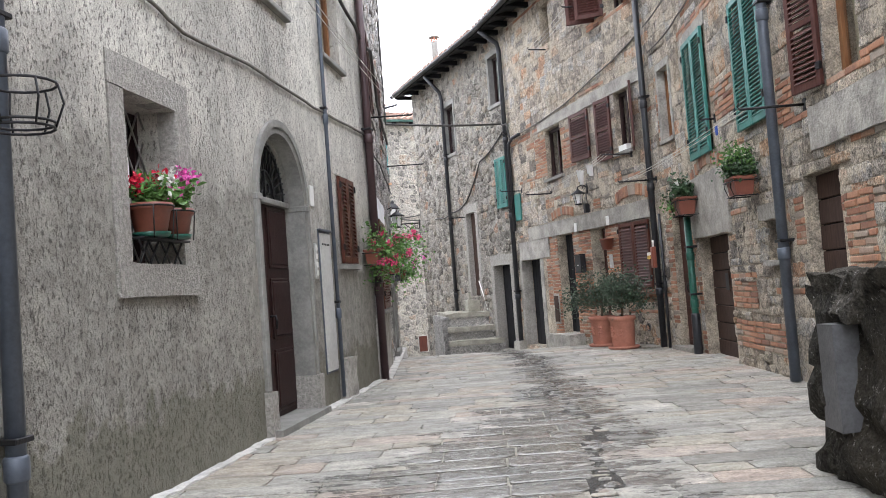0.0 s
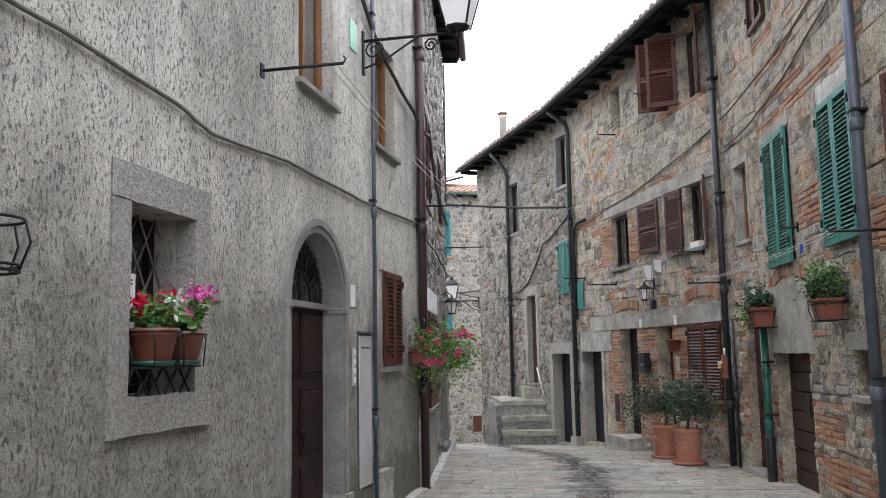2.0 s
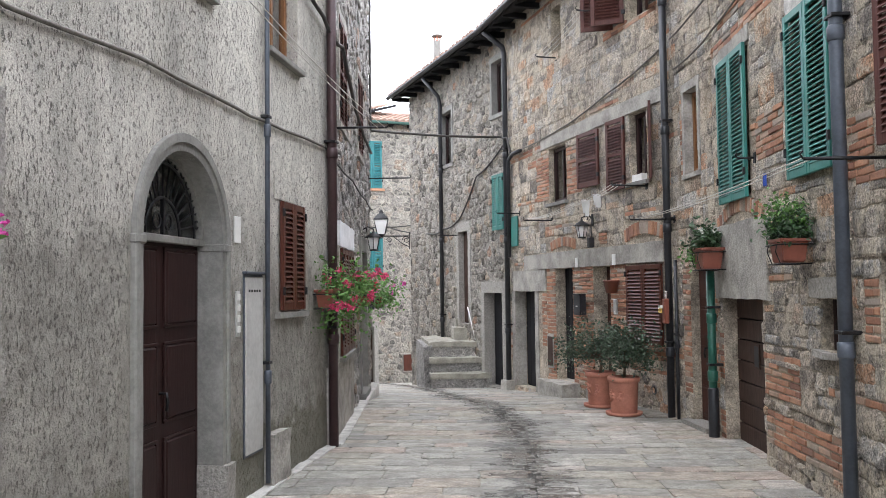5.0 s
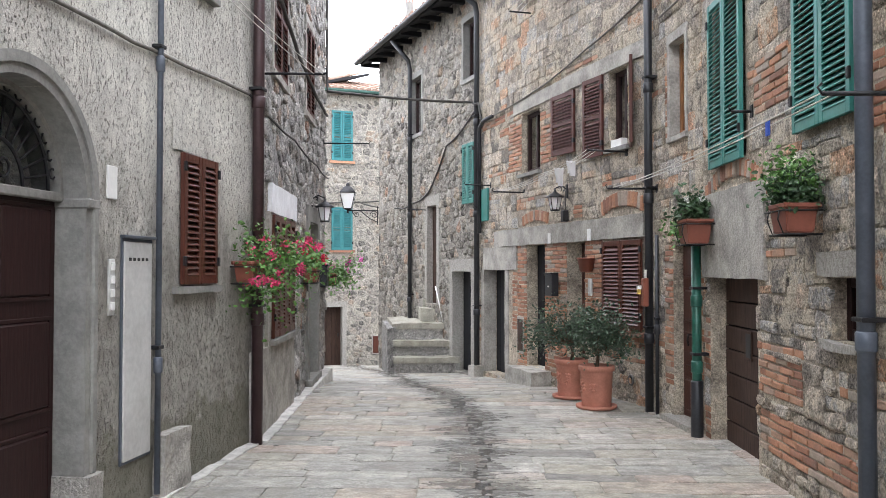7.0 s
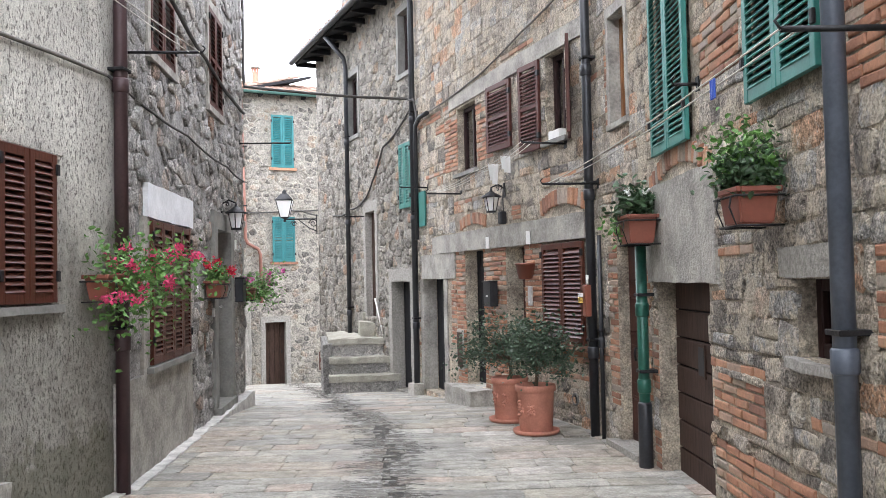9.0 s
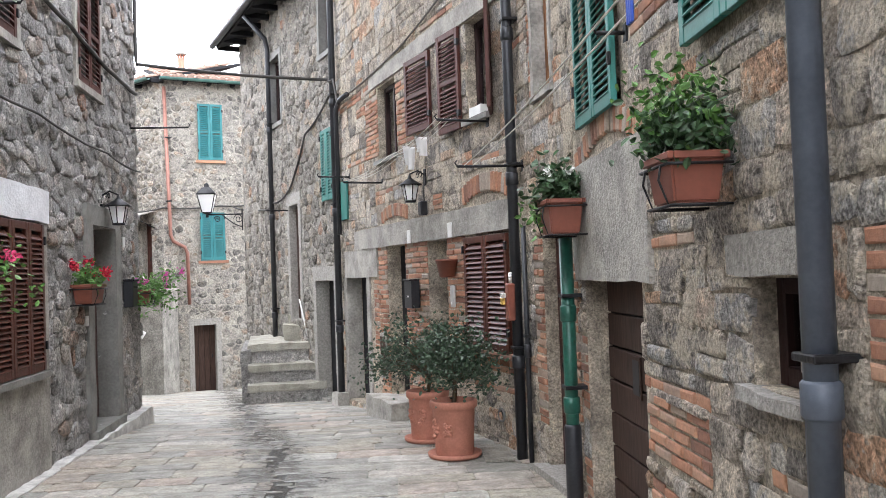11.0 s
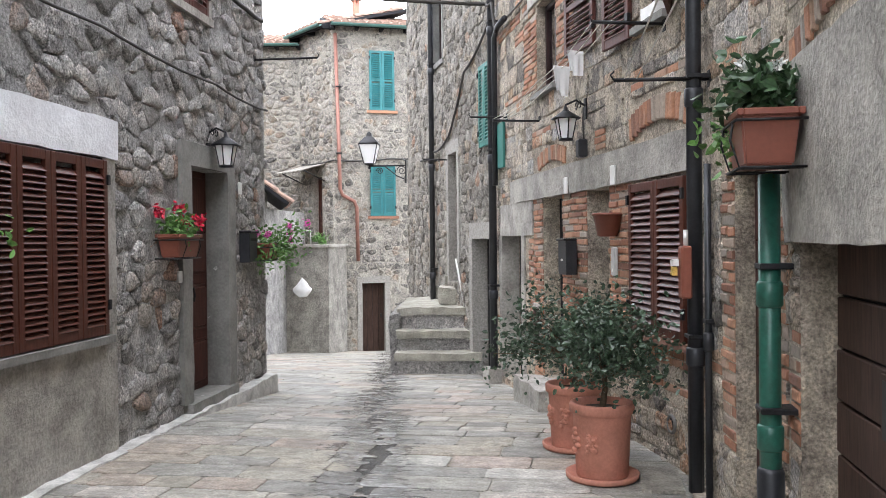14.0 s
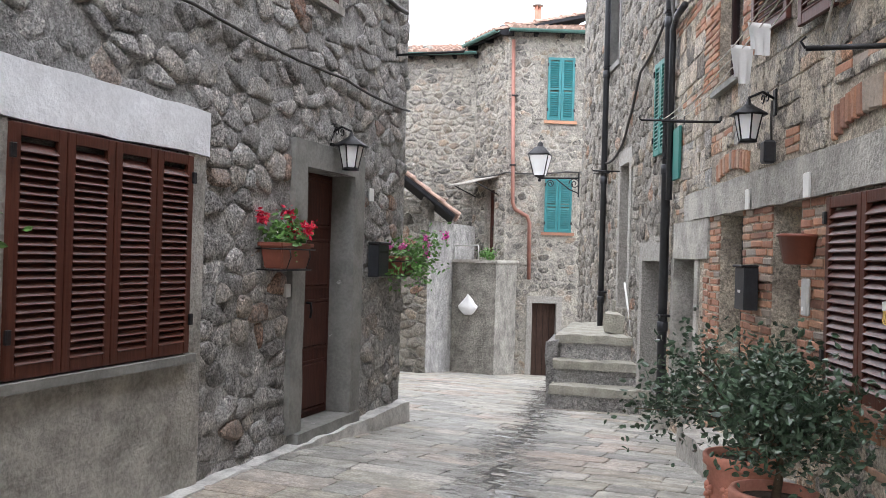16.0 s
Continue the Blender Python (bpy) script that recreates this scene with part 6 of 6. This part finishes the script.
cable("street_cable", [R3.world(5.35, 4.0, .1), R3.world(5.5, 4.4, .12), R3.world(5.75, 4.45, .15), B.world(5.7, 4.3, .04), B.world(5.73, 4.7, .03), B.world(5.73, 7.0, .03)], .022, M_CABLE, "thick dark cable bundle across the street", .03, .003)

# ---- far end ----
for z0, z1 in ((4.68, 6.13), (2.1, 3.33)):
    shutters(D, .9, 1.53, z0, z1, M_SHUT_TEAL, "closed turquoise louvred shutters on the pale wall", 2, .03, "turquoise louvred shutters", True, .05)
    D.free(.84, 1.6, z0 - .1, z1 + .05)
    tagged(part("window_sill_stone", rough_box(*D.span(.84, 1.6), -.1, .06, z0 - .07, z0, .12, .005, 3), M_BRICK, None, m=D.m), "thin brick sill of a shuttered window", "sill")
plank_door(D, .68, 1.25, -1.25, .46, M_WOOD_OLD, "low brown board door in the end wall", -.2, False, 4, "door_11")
frame_stones(D, .68, 1.25, -1.25, .46, .12, .16, 0, .02, M_GRANITE, "stone_surround", "rough stone surround of a low door", .18)
cp = thing("copper_drainpipe", "copper drainpipe with a bend on the end wall", "drainpipe", D.m)
tube("pipe", [(D.x(.08), .08, 6.5), (D.x(.16), .08, 2.75), (D.x(.22), .08, 2.6), (D.x(.5), .08, 2.45), (D.x(.56), .08, 2.3), (D.x(.58), .08, 1.0)], .045, M_PIPE_COPPER, cp, 10)
for z in (3.6, 5.2):
    part("clamp", box(D.x(.14) - .07, D.x(.14) + .07, 0, .14, z, z + .03, .004), M_IRON, cp)
street_lantern(Matrix.Translation((-2.3, 22.12, 2.95)) @ Matrix.Rotation(radians(95), 4, "Z"), .72, "white-glazed iron street lantern on a wall bracket", 1.05)
cable("wall_cable", [F.world(.2, 3.45, .05), D.world(0, 3.45, .05), D.world(1.4, 3.5, .05), D.world(2.6, 3.6, .05)], .02, M_CABLE, "dark cable along the end wall", .04, .003)
red_box = thing("meter_door", "small red-brown meter door at the end wall's foot", "meter door", D.at(2.3, -.9, .02))
part("meter_leaf", box(-.14, .14, 0, .03, 0, .5, .006), M_SHUT_BROWN, red_box)
part("meter_frame", box(-.17, .17, 0, .015, -.03, .53, .004), M_CEMENT, red_box)
panel_door(F, .65, 1.1, 1.45, 3.1, M_WOOD_RED, "red-brown door on a raised landing", -.15, 1, 3, "door_12")
canopy = thing("door_canopy", "corrugated pale sheet canopy over a raised door", "canopy", F.m)
fx = F.span(.15, 1.3)
v, f = [], []
for i in range(41):
    x = fx[0] + (fx[1] - fx[0]) * i / 40
    for y, z in ((0, 3.4), (.75, 3.2), (.75, 3.185), (0, 3.385)):
        v.append((x, y, z + .012 * math.sin(i * 1.3)))
    if i:
        for k in range(4):
            a, b = (i - 1) * 4 + k, (i - 1) * 4 + (k + 1) % 4
            f.append((a, b, b + 4, a + 4))
raw("canopy_sheet", v, f, M_CEMENT, canopy)
for x in fx:
    tube("canopy_strut", [(x, 0, 2.95), (x, .6, 3.2)], .015, M_IRON, canopy, 6)
land = thing("raised_landing", "high cement-rendered landing wall below a door", "landing")
part("landing_wall", rough_box(-5.62, -4.62, 24.45, 26.6, -1.6, 1.36, .25, .02, 3), M_MORTAR_G, land)
part("landing_cap", rough_box(-5.66, -4.58, 24.4, 26.3, 1.36, 1.42, .2, .01, 3), M_CEMENT, land)
for a, b in (((-5.6, 24.5, 1.42), (-5.6, 24.5, 1.72)), ((-5.05, 24.5, 1.42), (-5.05, 24.5, 1.74)), ((-5.6, 24.5, 1.72), (-5.05, 24.5, 1.74))):
    tube("rail", [a, b], .014, M_PANEL, land, 6)
plant(Matrix.Translation((-4.85, 24.55, 1.42)), "bright green potted plant on the landing", random.Random(44), (.18, .12, .2), 260, .06, M_LEAF_L, (), stems=7)
bagm = bmesh.new()
bmesh.ops.create_icosphere(bagm, subdivisions=3, radius=.2)
for vv in bagm.verts:
    vv.co.z *= 1.0 if vv.co.z < 0 else 1.25
    k = 1 - .8 * max(0, vv.co.z / .25)
    vv.co.x, vv.co.y = vv.co.x * k * 1.05, vv.co.y * k * .6
    vv.co += noise.noise_vector(vv.co * 9) * .03
tagged(part("plastic_bag", bagm, M_WHITE, None, m=Matrix.Translation((-5.2, 24.34, .42)), smooth=True), "white plastic bag hung on the landing wall", "bag")
annex_wall = Wall("wall_annex", (-9, 22.3), (-5.55, 22.9), -1, -1.5, 2.6, "rubble stone wall of a small lean-to", M_MORTAR_G)
annex_side = Wall("wall_annex_side", (-5.55, 22.9), (-5.7, 26.0), -1, -1.6, 2.2, "rubble side wall of a small lean-to", M_MORTAR_B)


def tile_roof(name, label, m, width, depth, eave_mat=None, pitch=.2):
    """Pantile roof in local axes: x along the eave, y up the slope, z out of it."""
    t = thing(name, label, "roof", m)
    part("roof_deck", box(0, width, 0, depth, -.08, -.01, .005), M_WOOD_BLACK, t)
    rng = random.Random(3)
    n, k = int(width / pitch), max(1, int(depth / .38))
    vv, ff = [], []
    seg = 6
    for s in range(2):
        for j in range(seg + 1):
            w = math.pi * j / seg
            r = .095 if s == 0 else .075
            vv.append((r * math.cos(w), 0 if s == 0 else .46, r * .8 * math.sin(w) + (.02 if s == 0 else 0)))
    for j in range(seg):
        ff.append((j, j + 1, seg + 2 + j, seg + 1 + j))
    ff.append(tuple(range(seg, -1, -1)))
    total = 0
    rest_v, rest_f = [], []
    mesh = bpy.data.meshes.new("roof_tile")
    mesh.from_pydata(vv, [], ff)
    mesh.materials.append(M_TILE)
    for row in range(k):
        for i in range(n):
            x, y, z = pitch * (i + .5) + rng.uniform(-.012, .012), row * .38 - .06 + rng.uniform(-.02, .02), rng.uniform(0, .012)
            if total < 290 and row < 2:
                link("roof_tile", mesh, None, t, m=Matrix.Translation((x, y, z)))
                total += 1
            else:
                b = len(rest_v)
                rest_v += [(p[0] + x, p[1] + y, p[2] + z) for p in vv]
                rest_f += [tuple(q + b for q in g) for g in ff]
    if rest_v:
        tagged(raw("roof_tiles_rest", rest_v, rest_f, M_TILE, t), kind="stuff")
    return t


def roof_on(wall, eave, over, rise, depth, label, gutter_mat, name="tiled_roof"):
    m = wall.m @ Matrix.Translation((wall.length, over, eave)) @ Matrix.Rotation(math.pi, 4, "Z") @ Matrix.Rotation(math.atan(rise), 4, "X")
    tile_roof(name, label, m, wall.length, depth)
    g = thing("roof_gutter", "metal gutter along the eave", "gutter", wall.m)
    v, f = [], []
    xs = [-.05, wall.length + .05]
    for x in xs:
        for j in range(9):
            w = math.pi + math.pi * j / 8
            v.append((x, over + .06 + .065 * math.cos(w), eave - .01 + .065 * math.sin(w)))
        for j in range(8, -1, -1):
            w = math.pi + math.pi * j / 8
            v.append((x, over + .06 + .06 * math.cos(w), eave - .01 + .06 * math.sin(w)))
    for j in range(18):
        f.append((j, (j + 1) % 18, 18 + (j + 1) % 18, 18 + j))
    f += [tuple(range(17, -1, -1)), tuple(range(18, 36))]
    raw("gutter_trough", v, f, gutter_mat, g)
    n = int(wall.length / .55)
    for i in range(n + 1):
        x = wall.length * i / max(1, n)
        part("rafter_end", box(x - .04, x + .04, -.1, over - .04, eave - .2 + .1, eave - .1 + .1, .006), M_WOOD_BLACK, g)


for w in (R1, R2, R3, R4):
    roof_on(w, 6.5, .5, .32, 3.2, "old clay pantile roof with a dark eave", M_PIPE_BLACK)
for w, e in ((D, 6.7), (F, 6.7), (E, 6.5)):
    roof_on(w, e, .3, .3, 3.0, "clay pantile roof of the end house", M_TIN)
for w in (A, B):
    roof_on(w, 7.5 if w is A else 7.15, .35, .3, 3.5, "clay pantile roof of a tall house", M_PIPE_BROWN)
tile_roof("lean_to_roof", "sloping clay tile roof of a lean-to with a timber edge", Matrix.Translation((-4.85, 22.6, 2.3)) @ Matrix.Rotation(radians(113), 4, "Z") @ Matrix.Rotation(radians(37), 4, "X"), 3.2, 3.6)
for p, h in (((-4.75, 27.5), 7.75), ((-1.5, 21.4), 7.85)):
    c = thing("chimney", "slim clay chimney pipe with a cap", "chimney", Matrix.Translation((*p, 0)))
    lathe("chimney_pipe", [(.09, 6.6), (.09, h - .12), (.085, h - .1)], M_PIETRA if h > 7.8 else M_TERRA, c, 12)
    lathe("chimney_cap", [(.14, h), (.15, h + .02), (.04, h + .07)], M_PIETRA, c, 12)
    for k in range(4):
        part("cap_post", box(.07 * math.cos(k * 1.57) - .02, .07 * math.cos(k * 1.57) + .02, .07 * math.sin(k * 1.57) - .02, .07 * math.sin(k * 1.57) + .02, h - .12, h + .01), M_TERRA, c)

# ---- closing walls out of sight ----
closers = [Wall("wall_south", (-3.3, -4), (2.1, -4), 1, -.1, 2.6, "plain rendered wall at the street's start", M_PLASTER),
           Wall("wall_house_end", (-2.36, 14.85), (-9, 14.6), -1, -.9, 7.2, "rough grey stone end wall of a house", M_MORTAR_B),
           Wall("wall_alley_end", (-11, 26), (-9, 14.6), 1, -1.6, 6.0, "plain stone wall at the alley's end", M_MORTAR_D),
           Wall("wall_east_end", (-2.28, 22.2), (1.5, 23.8), 1, -1.4, 6.7, "stone end wall of a house", M_MORTAR_B),
           # unseen back walls, added to shut light out of the rooms
           Wall("wall_back_north", (-12, 29.5), (3, 30.5), -1, -1.6, 6.2, "unlit inner wall", M_DARK, .2),
           Wall("wall_back_west", (-5.2, -4), (-5.2, 14.6), 1, -.1, 7, "unlit inner wall", M_DARK, .2),
           Wall("wall_back_east", (4.3, -4), (3.4, 23.0), -1, -1.2, 6.4, "unlit inner wall", M_DARK, .2)]

# ---- street things ----
def big_pot(x, y, r, h, label):
    t = thing("terracotta_pot", label, "plant pot", Matrix.Translation((x, y, ground_z(y) + .012)), "large terracotta pots")
    lathe("saucer", [(r * 1.12, 0), (r * 1.2, .012), (r * 1.22, .04), (r * 1.14, .04), (r * 1.05, .02)], M_TERRA, t, 36)
    lathe("pot_body", [(r * .84, .02), (r * .86, .03), (r * .96, h * .84), (r * 1.0, h * .86), (r * 1.07, h * .88), (r * 1.08, h * .97), (r * 1.04, h), (r * .93, h), (r * .9, h * .88)], M_TERRA, t, 36)
    lathe("soil", [(r * .92, h * .9), (.01, h * .93)], M_SOIL, t, 24)
    rng = random.Random(int(x * 100))
    # modelled fruit garland on the front
    for w0 in (3.6, 4.35):
        bm = bmesh.new()
        for i in range(16):
            w = w0 + rng.uniform(-.16, .16)
            z = h * (.55 + rng.uniform(-.14, .14)) - abs(w - w0) * .1
            bmesh.ops.create_icosphere(bm, subdivisions=1, radius=r * rng.uniform(.07, .12), matrix=Matrix.Translation((r * .95 * math.cos(w), r * .95 * math.sin(w), z)))
        tagged(part("relief_garland", bm, M_TERRA, t, smooth=True), kind="stuff")
    return t


def shrub(x, y, z, rx, ry, rz, seed, label, lean=(0, 0)):
    rng = random.Random(seed)
    t = thing("potted_shrub", label, "shrub", Matrix.Translation((x, y, z)))
    tube("trunk", [(0, 0, 0), (.02, .01, .14), (lean[0] * .3, lean[1] * .3, .3)], .022, M_TWIG, t, 8, taper=[1, .8, .6])
    tips = []
    for i in range(26):
        w, k = rng.uniform(0, 6.28), rng.uniform(.35, 1.0)
        el = rng.uniform(-.35, 1.0)
        tip = Vector((rx * k * math.cos(w) * math.sqrt(1 - min(1, el * el) * .8) + lean[0], ry * k * math.sin(w) * math.sqrt(1 - min(1, el * el) * .8) + lean[1], .34 + rz * el * k))
        mid = Vector((tip.x * .5, tip.y * .5, .25 + (tip.z - .25) * .6))
        tube("branch", [(lean[0] * .2, lean[1] * .2, .22), mid, tip], .009, M_TWIG, t, 5, taper=[1, .6, .25])
        tips += [(tip, 1.0), (mid.lerp(tip, .6), .9)]
    v, f = leaves_data(rng, tips, .085, 2600, .042, .1)
    raw("crown", v, f, M_LEAF_O, t)
    return t


big_pot(1.275, 11.1, .185, .47, "large terracotta pot with a moulded fruit garland")
big_pot(1.09, 11.85, .185, .46, "large terracotta pot on a saucer behind another")
shrub(1.275, 11.1, .42, .32, .3, .34, 3, "dense dark green shrub with small glossy leaves in a pot", (.05, -.05))
shrub(1.09, 11.85, .42, .5, .4, .36, 4, "spreading dark green shrub with small leaves in a pot", (-.12, 0))
drain = thing("drain_cover", "dark stone drain slab beside the pots", "drain cover", Matrix.Translation((1.62, 11.05, .012)))
part("slab", rough_box(-.12, .12, -.25, .25, 0, .02, .1, .003), M_GROUND, drain)

# rock parapet with a marble slab beside the street's start
par = thing("rock_parapet", "dark mossy rock parapet with a grey marble slab", "parapet")
part("rock_mass", rough_box(.94, 2.1, 1.1, 2.95, -.1, .9, .075, .1, 3), M_PARAPET, par)
part("rock_top", rough_box(.92, 2.1, 1.0, 2.85, .8, 1.0, .075, .09, 5), M_PARAPET, par)
part("rock_crest", rough_box(1.15, 2.1, 1.0, 2.4, .95, 1.12, .075, .09, 8), M_PARAPET, par)
part("marble_slab", rough_box(.86, .97, 2.44, 2.62, .28, .76, .2, .008, 2), M_SLAB, par, "smooth grey marble slab")

# ---- walls and their pieces last ----
for w in (A, B, R1, R2, R3, R4, D, F, E, annex_wall, annex_side, *closers):
    w.build()
rs = random.Random(77)
stones(B, rs, M_STONE_B, (.2, .14), .46, (-.006, .034), .0, 4.2, 1.3, .2, drop=.1)
coursed(R1, rs, M_STONE_R, brick_pieces[R1], 12.0, 1.5)
coursed(R2, rs, M_STONE_R, brick_pieces[R2], .8, 1.5)
coursed(R3, rs, M_STONE_R, brick_pieces[R3], 1.5, 1.8)
stones(R4, rs, M_STONE_G, (.22, .145), .4, (-.004, .026), .0, 1.5, 1.8, .16, rise=.26, drop=.08)
stones(D, rs, M_STONE_D, (.22, .16), .44, (-.003, .016), .01, 1.0, 2.0)
stones(F, rs, M_STONE_D, (.25, .18), .42, (.01, .03), .016, .8, 2.0, limit=120)
stones(E, rs, M_STONE_D, (.26, .18), .42, (.01, .03), .018, 4.0, 3.0, limit=120)
stones(annex_wall, rs, M_STONE_G, (.26, .18), .42, (.02, .045), .01, 3.0, 1.0, limit=120)
stones(closers[1], rs, M_STONE_B, (.26, .18), .42, (.02, .05), .01, .5, 1.2, limit=60)
stones(closers[3], rs, M_STONE_B, (.26, .18), .42, (.02, .05), .01, .5, 1.2, limit=60)
for w, pieces in brick_pieces.items():
    emit(pieces, "brick", M_BRICK, w.ob, lambda p: abs(p[3] - 1.4), 300, False)
paving()
